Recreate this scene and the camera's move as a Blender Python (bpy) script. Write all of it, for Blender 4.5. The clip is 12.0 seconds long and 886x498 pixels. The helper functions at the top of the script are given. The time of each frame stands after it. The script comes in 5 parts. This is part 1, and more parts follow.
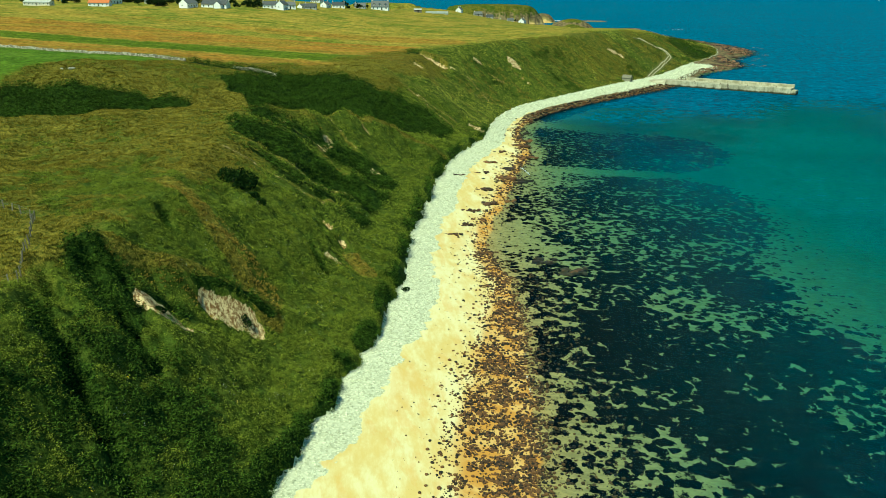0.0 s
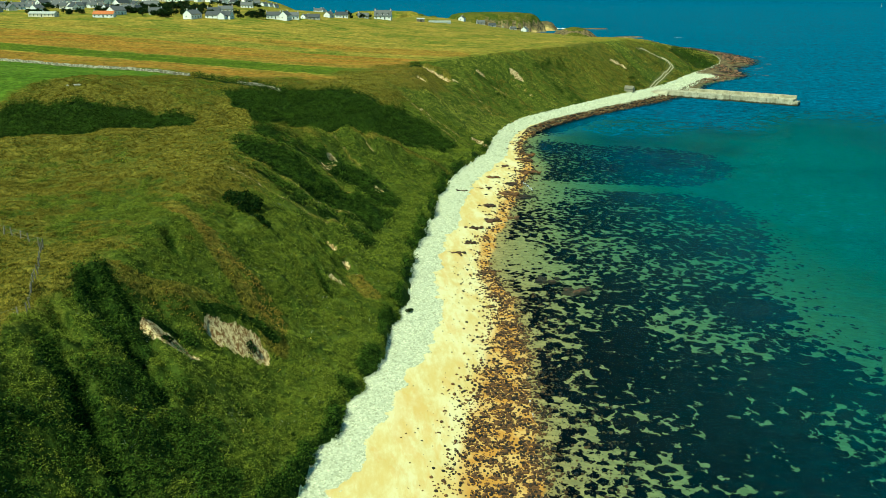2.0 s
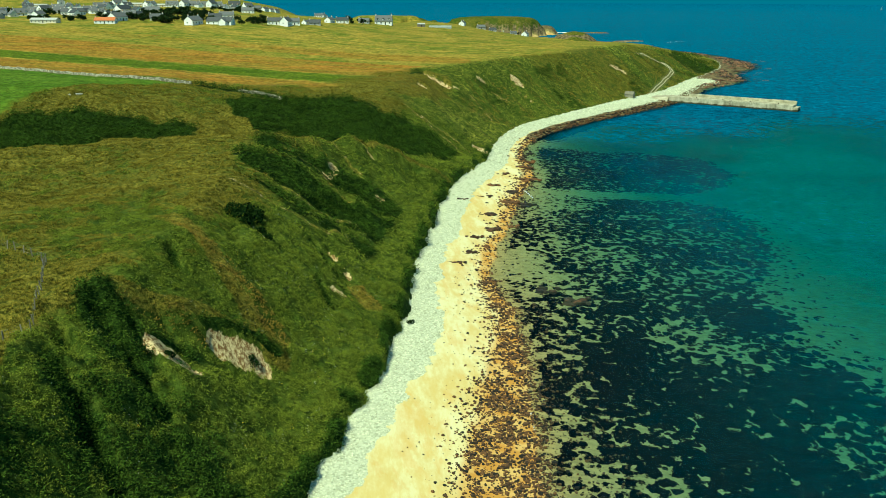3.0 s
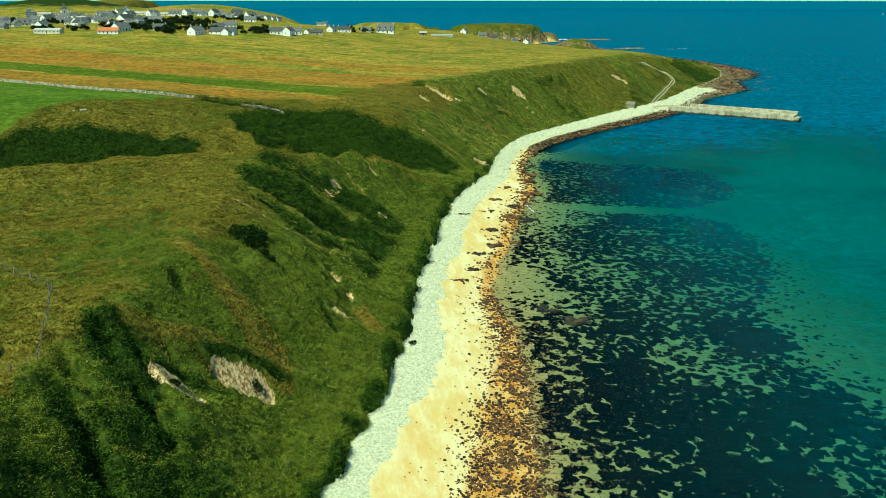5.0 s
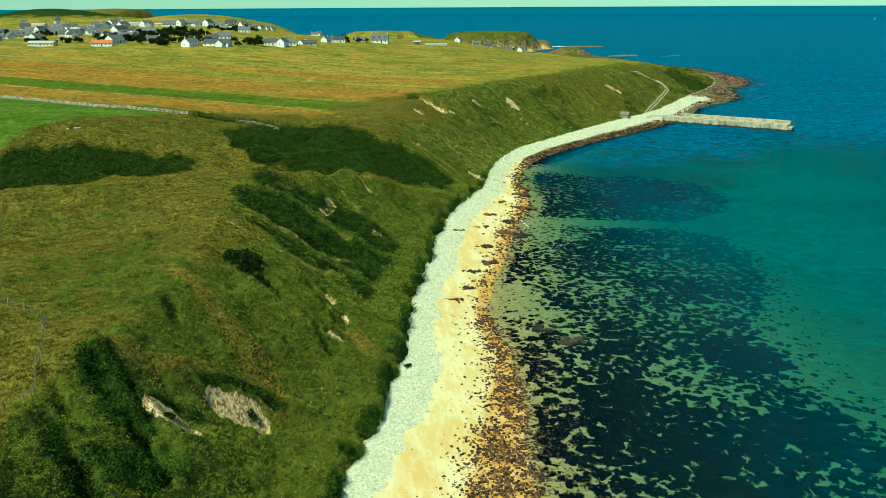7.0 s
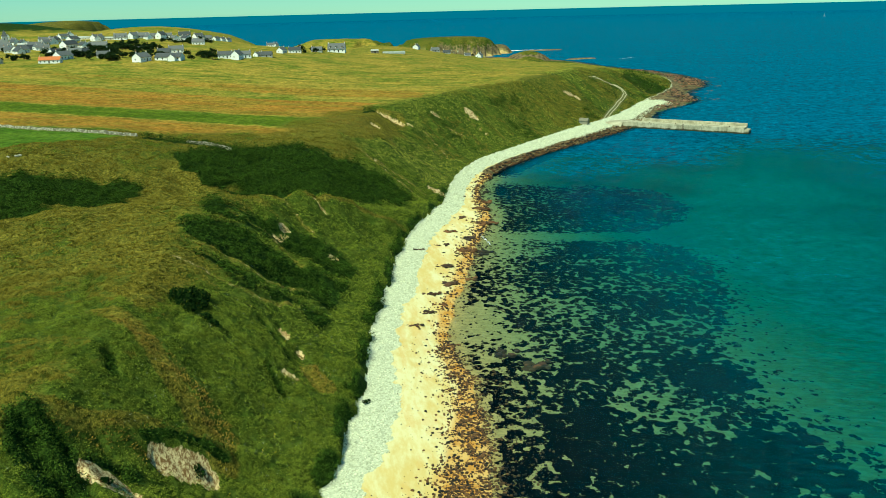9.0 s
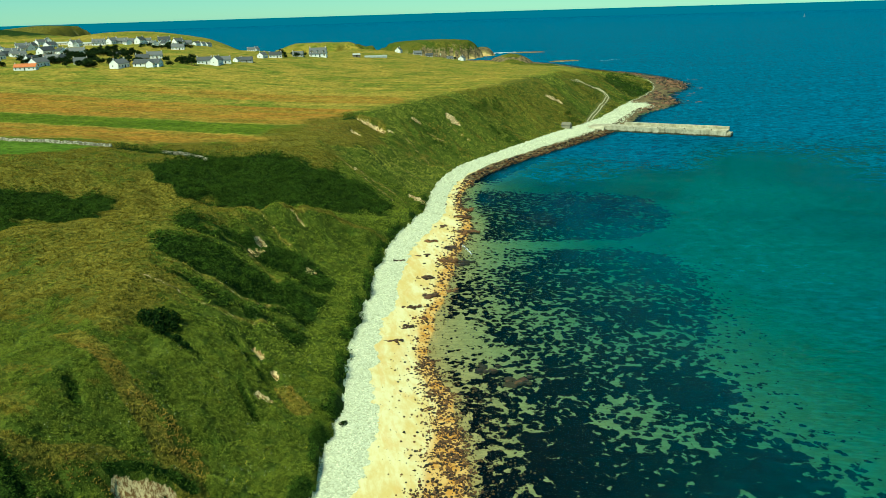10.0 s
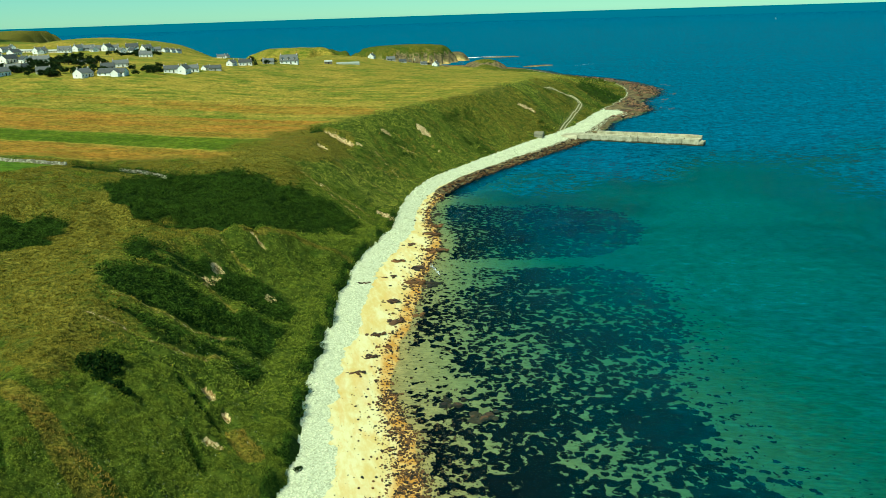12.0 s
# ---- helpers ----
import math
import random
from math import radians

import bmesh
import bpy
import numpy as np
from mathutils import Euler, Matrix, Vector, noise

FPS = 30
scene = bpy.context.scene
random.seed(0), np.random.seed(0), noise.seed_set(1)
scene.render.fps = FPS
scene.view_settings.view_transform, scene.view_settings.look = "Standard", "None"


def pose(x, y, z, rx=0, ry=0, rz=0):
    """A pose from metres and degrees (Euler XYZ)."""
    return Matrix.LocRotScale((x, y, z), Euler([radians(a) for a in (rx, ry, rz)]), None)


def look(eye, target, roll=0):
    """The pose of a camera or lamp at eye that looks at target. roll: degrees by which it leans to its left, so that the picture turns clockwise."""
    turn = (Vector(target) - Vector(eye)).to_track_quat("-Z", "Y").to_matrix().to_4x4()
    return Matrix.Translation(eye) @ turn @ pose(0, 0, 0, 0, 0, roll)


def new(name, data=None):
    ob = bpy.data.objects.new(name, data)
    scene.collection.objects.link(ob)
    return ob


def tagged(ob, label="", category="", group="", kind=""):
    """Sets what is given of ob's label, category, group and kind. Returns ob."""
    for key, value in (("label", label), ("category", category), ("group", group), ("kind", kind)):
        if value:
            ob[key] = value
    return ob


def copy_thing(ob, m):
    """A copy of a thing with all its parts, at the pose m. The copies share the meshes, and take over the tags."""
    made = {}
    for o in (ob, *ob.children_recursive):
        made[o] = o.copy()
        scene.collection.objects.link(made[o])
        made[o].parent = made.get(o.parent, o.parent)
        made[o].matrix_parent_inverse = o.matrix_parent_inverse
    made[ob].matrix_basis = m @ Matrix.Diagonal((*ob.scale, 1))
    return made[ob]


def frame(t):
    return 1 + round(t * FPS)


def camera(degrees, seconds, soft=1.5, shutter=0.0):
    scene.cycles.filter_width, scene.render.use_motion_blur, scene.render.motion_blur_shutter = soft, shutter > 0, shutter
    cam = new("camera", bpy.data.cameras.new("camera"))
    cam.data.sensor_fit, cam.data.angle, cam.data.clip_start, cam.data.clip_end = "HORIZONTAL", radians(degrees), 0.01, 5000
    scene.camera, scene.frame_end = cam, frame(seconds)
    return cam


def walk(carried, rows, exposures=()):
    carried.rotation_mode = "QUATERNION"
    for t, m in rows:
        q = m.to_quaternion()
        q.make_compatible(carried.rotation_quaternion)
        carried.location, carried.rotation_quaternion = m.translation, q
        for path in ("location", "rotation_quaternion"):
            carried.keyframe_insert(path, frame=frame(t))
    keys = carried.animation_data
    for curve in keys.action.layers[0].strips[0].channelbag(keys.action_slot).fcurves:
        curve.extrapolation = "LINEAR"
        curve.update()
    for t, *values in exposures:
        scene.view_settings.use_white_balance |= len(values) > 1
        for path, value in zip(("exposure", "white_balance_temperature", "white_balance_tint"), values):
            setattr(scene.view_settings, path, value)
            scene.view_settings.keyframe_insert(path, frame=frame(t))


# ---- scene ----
cam = camera(58.6, 12.0, soft=0.5)
PATH = [
    (0, (0.775, 0.305, 48.557), (0.798, 2.201, 47.921), 0.3),
    (0.5, (0.776, 0.337, 49.186), (0.797, 2.234, 48.554), 0.2),
    (1, (0.787, 0.302, 49.895), (0.806, 2.2, 49.267), 0.3),
    (1.5, (0.706, 0.336, 50.641), (0.725, 2.235, 50.015), 0.4),
    (2, (0.68, 0.302, 51.323), (0.696, 2.202, 50.7), 0.2),
    (2.5, (0.623, 0.334, 52.018), (0.638, 2.236, 51.398), 0.1),
    (3, (0.643, 0.285, 52.757), (0.657, 2.188, 52.141), 0.1),
    (5, (0.689, 0.177, 55.653), (0.698, 2.083, 55.048), 0.0),
    (5.5, (0.699, 0.104, 56.33), (0.706, 2.011, 55.728), -0.0),
    (6, (0.733, 0.054, 57.023), (0.739, 1.962, 56.424), -0.1),
    (6.5, (0.764, 0.327, 57.663), (0.77, 2.237, 57.068), -0.2),
    (7, (0.87, 0.912, 58.364), (0.89, 2.823, 57.772), -0.3),
    (9, (2.72, 5.999, 61.013), (2.825, 7.909, 60.429), -1.4),
    (9.5, (3.504, 7.639, 61.595), (3.629, 9.549, 61.013), -1.6),
    (10, (4.329, 9.32, 62.302), (4.47, 11.229, 61.721), -1.7),
    (10.5, (5.232, 10.901, 63.028), (5.389, 12.808, 62.448), -1.7),
    (11, (6.136, 12.312, 63.663), (6.306, 14.22, 63.085), -1.8),
    (11.5, (7.026, 13.955, 64.285), (7.209, 15.861, 63.708), -1.9),
    (12, (7.874, 15.742, 65.087), (8.07, 17.647, 64.51), -1.8),
]
walk(cam, [(t, look(eye, target, roll)) for t, eye, target, roll in PATH], [(0, 0.5, 6500, -22)])

# ---- light ----
SUN_TURN, SUN_UP = radians(-138), radians(56)
world = bpy.data.worlds.new("sky")
scene.world = world
world.use_nodes = True
wn = world.node_tree.nodes
sky = wn.new("ShaderNodeTexSky")
sky.sky_type, sky.sun_disc = "NISHITA", False
sky.sun_elevation, sky.sun_rotation = SUN_UP, SUN_TURN
sky.air_density, sky.dust_density, sky.ozone_density = 1.0, 0.0, 4.0
haze = wn.new("ShaderNodeMix")
haze.data_type, haze.blend_type = "RGBA", "MULTIPLY"
haze.inputs[0].default_value = 1.0
haze.inputs[7].default_value = (0.52, 0.95, 1.06, 1)
world.node_tree.links.new(sky.outputs[0], haze.inputs[6])
world.node_tree.links.new(haze.outputs[2], wn["Background"].inputs[0])
wn["Background"].inputs[1].default_value = 0.07
sun = new("sun", bpy.data.lights.new("sun", "SUN"))
sun.data.energy, sun.data.angle, sun.data.color = 4.25, radians(0.5), (1.0, 0.93, 0.78)
way_to_sun = Vector((math.sin(SUN_TURN) * math.cos(SUN_UP), math.cos(SUN_TURN) * math.cos(SUN_UP), math.sin(SUN_UP)))
sun.matrix_world = look((0, 0, 300), Vector((0, 0, 300)) - way_to_sun)


# ---- materials ----
class Nodes:
    """Short hand for building a node material."""

    def __init__(self, name):
        self.mat = bpy.data.materials.new(name)
        self.mat.use_nodes = True
        self.tree = self.mat.node_tree
        self.tree.nodes.clear()
        self.out = self.tree.nodes.new("ShaderNodeOutputMaterial")
        self.geo = self.tree.nodes.new("ShaderNodeNewGeometry")
        self.pos = self.geo.outputs["Position"]

    def put(self, node, socket, value):
        if value is None:
            return
        if isinstance(value, bpy.types.NodeSocket):
            self.tree.links.new(value, node.inputs[socket])
        else:
            if isinstance(value, (tuple, list)) and len(value) == 3 and node.inputs[socket].type == "RGBA":
                value = (*value, 1)
            node.inputs[socket].default_value = value

    def math(self, op, a, b=None, c=None, clamp=False):
        n = self.tree.nodes.new("ShaderNodeMath")
        n.operation, n.use_clamp = op, clamp
        for k, v in enumerate((a, b, c)):
            self.put(n, k, v)
        return n.outputs[0]

    def noise(self, scale, detail=3.0, rough=0.55, vec=None, warp=0.0):
        n = self.tree.nodes.new("ShaderNodeTexNoise")
        self.put(n, "Vector", self.pos if vec is None else vec)
        self.put(n, "Scale", scale)
        self.put(n, "Detail", detail)
        self.put(n, "Roughness", rough)
        self.put(n, "Distortion", warp)
        return n.outputs["Fac"]

    def cells(self, scale, vec=None, feature="F1", out="Distance"):
        n = self.tree.nodes.new("ShaderNodeTexVoronoi")
        n.feature = feature
        self.put(n, "Vector", self.pos if vec is None else vec)
        self.put(n, "Scale", scale)
        return n.outputs[out]

    def stretch(self, turn, size, vec=None):
        n = self.tree.nodes.new("ShaderNodeMapping")
        self.put(n, "Vector", self.pos if vec is None else vec)
        n.vector_type = "TEXTURE"
        n.inputs["Rotation"].default_value = (0, 0, turn)
        n.inputs["Scale"].default_value = [1 / s for s in size]
        return n.outputs[0]

    def ramp(self, v, a, b, lo=0.0, hi=1.0):
        n = self.tree.nodes.new("ShaderNodeMapRange")
        n.interpolation_type = "SMOOTHSTEP"
        for k, x in enumerate((v, a, b, lo, hi)):
            self.put(n, k, x)
        return n.outputs[0]

    def mix(self, f, a, b):
        n = self.tree.nodes.new("ShaderNodeMix")
        n.data_type = "RGBA"
        for k, v in ((0, f), (6, a), (7, b)):
            self.put(n, k, v)
        return n.outputs[2]

    def scale(self, colour, f):
        n = self.tree.nodes.new("ShaderNodeMix")
        n.data_type, n.blend_type = "RGBA", "MULTIPLY"
        self.put(n, 0, 1.0)
        self.put(n, 6, colour)
        self.put(n, 7, f)
        return n.outputs[2]

    def attr(self, name):
        n = self.tree.nodes.new("ShaderNodeAttribute")
        n.attribute_name = name
        s = self.tree.nodes.new("ShaderNodeSeparateColor")
        self.tree.links.new(n.outputs["Color"], s.inputs[0])
        return s.outputs[0], s.outputs[1], s.outputs[2], n.outputs["Alpha"]

    def bump(self, height, strength, distance):
        n = self.tree.nodes.new("ShaderNodeBump")
        self.put(n, "Height", height)
        self.put(n, "Strength", strength)
        self.put(n, "Distance", distance)
        return n.outputs[0]

    def random(self):
        return self.tree.nodes.new("ShaderNodeObjectInfo").outputs["Random"]

    def island(self):
        return self.geo.outputs["Random Per Island"]

    def finish(self, colour, rough=0.9, normal=None, metal=0.0, spec=0.3):
        n = self.tree.nodes.new("ShaderNodeBsdfPrincipled")
        self.put(n, "Base Color", colour)
        self.put(n, "Roughness", rough)
        self.put(n, "Metallic", metal)
        self.put(n, "Specular IOR Level", spec)
        if normal is not None:
            self.put(n, "Normal", normal)
        self.tree.links.new(n.outputs[0], self.out.inputs[0])
        return self.mat


def ground_material():
    """Turf, fields, bare soil, shingle, sand, weed and sea bed in one sheet; the masks come with the mesh."""
    m = Nodes("ground_cover")
    dry, dark, bare, field = m.attr("cover")
    stone, sand, weed, bed = m.attr("shore")
    rig, lush, rock, track = m.attr("rigs")
    n_big, n_mid, n_small = m.noise(0.045, 3), m.noise(0.35, 4, 0.6), m.noise(2.2, 4, 0.65)
    streak = m.noise(1.0, 3, 0.6, m.stretch(0.5, (0.9, 0.22, 1.0)))
    # turf
    turf = m.mix(m.ramp(n_mid, 0.35, 0.65), (0.044, 0.070, 0.009), (0.105, 0.128, 0.017))
    turf = m.mix(m.ramp(n_small, 0.3, 0.75, 0.0, 0.6), turf, (0.035, 0.058, 0.012))
    hay = m.mix(m.ramp(m.noise(1.6, 5, 0.75), 0.38, 0.62), (0.050, 0.056, 0.009), (0.19, 0.160, 0.026))
    turf = m.mix(m.ramp(m.math("ADD", dry, m.math("MULTIPLY_ADD", n_mid, 0.9, -0.45)), 0.3, 0.75), turf, hay)
    # dark turf: bracken, and the shade painted into slips and under rims
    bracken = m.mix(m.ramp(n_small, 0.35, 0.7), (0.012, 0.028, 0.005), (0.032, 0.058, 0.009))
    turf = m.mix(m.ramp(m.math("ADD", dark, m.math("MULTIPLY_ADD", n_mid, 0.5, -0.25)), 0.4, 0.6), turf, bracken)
    thatch = m.math("ADD", m.math("MULTIPLY", m.noise(7.0, 4, 0.75), 0.6), m.math("MULTIPLY", m.noise(1.3, 5, 0.7), 0.4))
    turf = m.scale(turf, m.mix(m.ramp(thatch, 0.40, 0.60), (0.38, 0.42, 0.36), (1.5, 1.45, 1.5)))
    # fields with long bands
    band = m.noise(1.0, 4, 0.6, m.stretch(-0.4, (0.008, 0.16, 1.0)))
    fine = m.noise(1.0, 3, 0.6, m.stretch(-0.4, (0.3, 0.9, 1.0)))
    stubble = m.mix(m.ramp(band, 0.35, 0.65), (0.275, 0.145, 0.026), (0.225, 0.165, 0.028))
    pasture = m.mix(m.ramp(m.math("ADD", m.math("MULTIPLY", band, 0.5), m.math("MULTIPLY", m.noise(0.03, 5, 0.65), 0.5)), 0.4, 0.58), (0.135, 0.16, 0.023), (0.29, 0.225, 0.043))
    lay = m.math("ADD", rig, m.math("MULTIPLY_ADD", m.noise(1.0, 4, 0.7, m.stretch(-0.4, (0.05, 0.22, 1.0))), 0.5, -0.25))
    crop = m.mix(m.ramp(lay, 0.12, 0.38), m.mix(band, (0.06, 0.105, 0.010), (0.11, 0.145, 0.014)), pasture)
    crop = m.mix(m.ramp(lay, 0.62, 0.85), crop, stubble)
    crop = m.mix(lush, crop, m.mix(n_mid, (0.065, 0.125, 0.012), (0.095, 0.155, 0.02)))
    speck = m.math("ADD", m.math("MULTIPLY", fine, 0.35), m.math("MULTIPLY", m.noise(0.55, 6, 0.8), 0.65))
    crop = m.scale(crop, m.mix(m.ramp(speck, 0.40, 0.60), (0.62, 0.62, 0.56), (1.25, 1.22, 1.2)))
    rows = m.math("ADD", m.math("MULTIPLY", m.noise(1.0, 5, 0.7, m.stretch(-0.4, (0.03, 0.14, 1.0))), 0.45), m.math("MULTIPLY", m.noise(0.16, 7, 0.75), 0.55))
    crop = m.scale(crop, m.mix(m.ramp(rows, 0.42, 0.58), (0.72, 0.80, 0.72), (1.2, 1.12, 1.1)))
    col = m.mix(field, turf, crop)
    soil = m.mix(m.ramp(m.noise(2.4, 6, 0.8, m.stretch(0.7, (1.2, 0.8, 0.6))), 0.42, 0.58), (0.62, 0.50, 0.27), (0.17, 0.09, 0.034))
    col = m.mix(m.ramp(m.math("ADD", bare, m.math("MULTIPLY_ADD", m.noise(1.1, 6, 0.72), 1.4, -0.7)), 0.40, 0.55), col, soil)
    col = m.mix(track, col, (0.42, 0.37, 0.22))
    # beach
    shingle = m.mix(m.cells(3.6, out="Color"), (0.36, 0.38, 0.26), (0.64, 0.66, 0.47))
    sandy = m.mix(m.ramp(m.noise(0.35, 6, 0.68, m.stretch(0.1, (1.0, 0.35, 1.0))), 0.36, 0.64), (0.60, 0.46, 0.17), (0.68, 0.63, 0.35))
    sandy = m.mix(m.ramp(m.noise(0.22, 6, 0.72, m.stretch(0.15, (1.3, 0.4, 1.0)), 0.5), 0.52, 0.58, 0.0, 0.28), sandy, (0.60, 0.36, 0.10))
    wet = m.mix(m.ramp(n_mid, 0.4, 0.6), (0.49, 0.25, 0.055), (0.60, 0.40, 0.14))
    col = m.mix(m.ramp(m.math("ADD", sand, m.math("MULTIPLY_ADD", n_mid, 0.3, -0.15)), 0.45, 0.55), col, sandy)
    col = m.mix(m.ramp(m.math("ADD", stone, m.math("MULTIPLY_ADD", n_small, 0.5, -0.25)), 0.45, 0.55), col, shingle)
    col = m.mix(m.ramp(m.math("ADD", weed, m.math("MULTIPLY_ADD", n_mid, 0.6, -0.3)), 0.35, 0.7), col, wet)
    cliff = m.mix(m.ramp(n_mid, 0.35, 0.65), (0.05, 0.045, 0.025), (0.20, 0.15, 0.075))
    col = m.mix(m.ramp(m.math("ADD", rock, m.math("MULTIPLY_ADD", n_mid, 0.8, -0.4)), 0.4, 0.6), col, cliff)
    # sea bed: pale sand and dark weed
    bent = m.tree.nodes.new("ShaderNodeVectorMath")
    bent.operation = "MULTIPLY_ADD"
    wobble = m.tree.nodes.new("ShaderNodeTexNoise")
    m.put(wobble, "Scale", 0.9)
    m.put(wobble, "Detail", 3.0)
    m.put(wobble, "Vector", m.pos)
    m.put(bent, 0, wobble.outputs["Color"])
    m.put(bent, 1, (1.9, 1.9, 0.0))
    m.put(bent, 2, m.pos)
    kelp = m.math("ADD", m.math("MULTIPLY", m.cells(0.68, bent.outputs[0]), 0.75), m.math("MULTIPLY_ADD", m.noise(0.42, 7, 0.74), 1.25, -0.62))
    sea_sand = m.mix(n_mid, (0.38, 0.28, 0.11), (0.46, 0.355, 0.155))
    weedy = m.mix(m.ramp(n_small, 0.35, 0.7), (0.0005, 0.003, 0.006), (0.002, 0.006, 0.008))
    col = m.mix(bed, col, sea_sand)
    grown = m.math("SUBTRACT", dark, kelp)
    col = m.mix(m.math("MULTIPLY", m.ramp(bed, 0.3, 0.8), m.ramp(grown, -0.02, 0.03)), col, weedy)
    grain = m.math("ADD", m.noise(3.5, 4, 0.7), m.math("MULTIPLY", streak, 0.7))
    rough = 0.92
    return m.finish(col, rough, m.bump(grain, m.math("MULTIPLY_ADD", sand, -0.43, 0.5), 0.25), 0.0, m.math("MULTIPLY_ADD", bed, -0.03, 0.03))


def water_material():
    """Clear shallow water that turns teal with depth, rippled by bumps and by painted light and dark."""
    m = Nodes("sea_water")
    depth, far, foam, tint = m.attr("depth")
    swell = m.noise(1.0, 4, 0.6, m.stretch(-0.25, (0.10, 0.40, 1.0)), 0.3)
    ripple = m.noise(1.0, 4, 0.65, m.stretch(-0.25, (0.5, 1.9, 1.0)), 0.2)
    roll = m.noise(1.0, 4, 0.65, m.stretch(-0.4, (0.045, 0.14, 1.0)), 0.2)
    height = m.math("ADD", m.math("MULTIPLY", roll, 2.2), m.math("ADD", m.math("MULTIPLY", swell, 0.6), m.math("MULTIPLY", ripple, 0.5)))
    normal = m.bump(height, 1.0, 1.5)
    t = m.tree.nodes
    clear = t.new("ShaderNodeBsdfTransparent")
    through_water = t.new("ShaderNodeAttribute")
    through_water.attribute_name = "clarity"
    # ripple glints and troughs painted into the see-through colour
    painted_glint = m.noise(1.0, 4, 0.7, m.stretch(-0.3, (0.5, 1.6, 1.0)), 0.3)
    m.put(clear, 0, m.scale(through_water.outputs["Color"], m.mix(m.ramp(painted_glint, 0.40, 0.60), (0.74, 0.76, 0.78), (1.0, 1.0, 1.0))))
    body = t.new("ShaderNodeBsdfDiffuse")
    blotch = m.noise(0.012, 3, 0.5)
    teal = m.mix(m.ramp(blotch, 0.4, 0.62), (0.001, 0.235, 0.36), (0.002, 0.275, 0.355))
    # light and dark of waves and wind streaks, multiplied into the body colour
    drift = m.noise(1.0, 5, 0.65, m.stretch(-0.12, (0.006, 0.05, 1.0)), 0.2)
    painted_chop = m.noise(1.0, 4, 0.7, m.stretch(-0.35, (0.28, 0.55, 1.0)), 0.3)
    painted_wave = m.noise(1.0, 5, 0.75, m.stretch(-0.4, (0.16, 0.14, 1.0)), 0.3)
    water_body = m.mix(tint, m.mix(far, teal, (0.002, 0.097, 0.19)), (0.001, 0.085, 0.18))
    m.put(body, 0, m.scale(m.scale(m.scale(water_body, m.mix(m.math("MULTIPLY_ADD", m.math("SUBTRACT", m.ramp(painted_wave, 0.42, 0.58), 0.5), m.ramp(far, 0.0, 0.8, 0.4, 1.0), 0.5), (0.78, 0.80, 0.82), (1.22, 1.20, 1.18))), m.mix(m.ramp(drift, 0.3, 0.7), (0.88, 0.89, 0.9), (1.11, 1.1, 1.1))), m.scale(m.mix(m.ramp(painted_chop, 0.42, 0.58), (0.70, 0.72, 0.74), (1.30, 1.28, 1.26)), m.mix(m.ramp(painted_glint, 0.40, 0.60), (0.76, 0.78, 0.80), (1.24, 1.22, 1.20)))))
    m.put(body, "Normal", normal)
    gloss = t.new("ShaderNodeBsdfGlossy")
    m.put(gloss, "Roughness", 0.12)
    m.put(gloss, "Normal", normal)
    fres = t.new("ShaderNodeFresnel")
    m.put(fres, 0, 1.33)
    m.put(fres, 1, m.bump(height, 1.0, 0.4))
    mix1, mix2, mix3 = (t.new("ShaderNodeMixShader") for _ in range(3))
    m.put(mix1, 0, depth)
    m.tree.links.new(clear.outputs[0], mix1.inputs[1])
    m.tree.links.new(body.outputs[0], mix1.inputs[2])
    m.put(mix2, 0, m.math("MULTIPLY", fres.outputs[0], m.ramp(far, 0.0, 1.0, 0.14, 0.18)))
    m.tree.links.new(mix1.outputs[0], mix2.inputs[1])
    m.tree.links.new(gloss.outputs[0], mix2.inputs[2])
    white = t.new("ShaderNodeBsdfDiffuse")
    m.put(white, 0, (0.8, 0.82, 0.8))
    m.put(mix3, 0, m.ramp(m.math("ADD", foam, m.math("MULTIPLY_ADD", m.noise(1.6, 4, 0.7), 1.0, -0.5)), 0.55, 0.75))
    m.tree.links.new(mix2.outputs[0], mix3.inputs[1])
    m.tree.links.new(white.outputs[0], mix3.inputs[2])
    m.tree.links.new(mix3.outputs[0], m.out.inputs[0])
    return m.mat


def plain(name, a, b, size=1.0, rough=0.85, spec=0.3, by="noise", relief=0.0):
    """Two tones mixed by noise (a touch of it) and by the piece."""
    m = Nodes(name)
    f = m.noise(size, 4, 0.6)
    if by == "object":
        f = m.math("ADD", m.math("MULTIPLY", f, 0.5), m.math("MULTIPLY", m.random(), 0.5))
    elif by == "island":
        f = m.math("ADD", m.math("MULTIPLY", f, 0.3), m.math("MULTIPLY", m.island(), 0.7))
    col = m.mix(m.ramp(f, 0.25, 0.75), a, b)
    return m.finish(col, rough, m.bump(m.noise(size * 4, 3), 0.5, relief) if relief else None, 0.0, spec)


GROUND, WATER = ground_material(), water_material()
def pier_material():
    """Concrete with stains, and green-black weed below the tide mark."""
    m = Nodes("weathered_concrete")
    sep = m.tree.nodes.new("ShaderNodeSeparateXYZ")
    m.tree.links.new(m.pos, sep.inputs[0])
    n = m.noise(0.35, 5, 0.65)
    col = m.mix(m.ramp(n, 0.3, 0.7), (0.27, 0.25, 0.16), (0.52, 0.49, 0.35))
    col = m.mix(m.ramp(m.noise(1.5, 4, 0.7, m.stretch(0.0, (1.0, 1.0, 0.25))), 0.5, 0.72, 0.0, 0.6), col, (0.16, 0.14, 0.09))
    tide = m.math("ADD", sep.outputs[2], m.math("MULTIPLY", n, 1.6))
    col = m.mix(m.ramp(tide, 1.9, 1.2), col, (0.035, 0.04, 0.02))
    return m.finish(col, 0.9, m.bump(m.noise(2.0, 3), 0.5, 0.05), 0.0, 0.2)


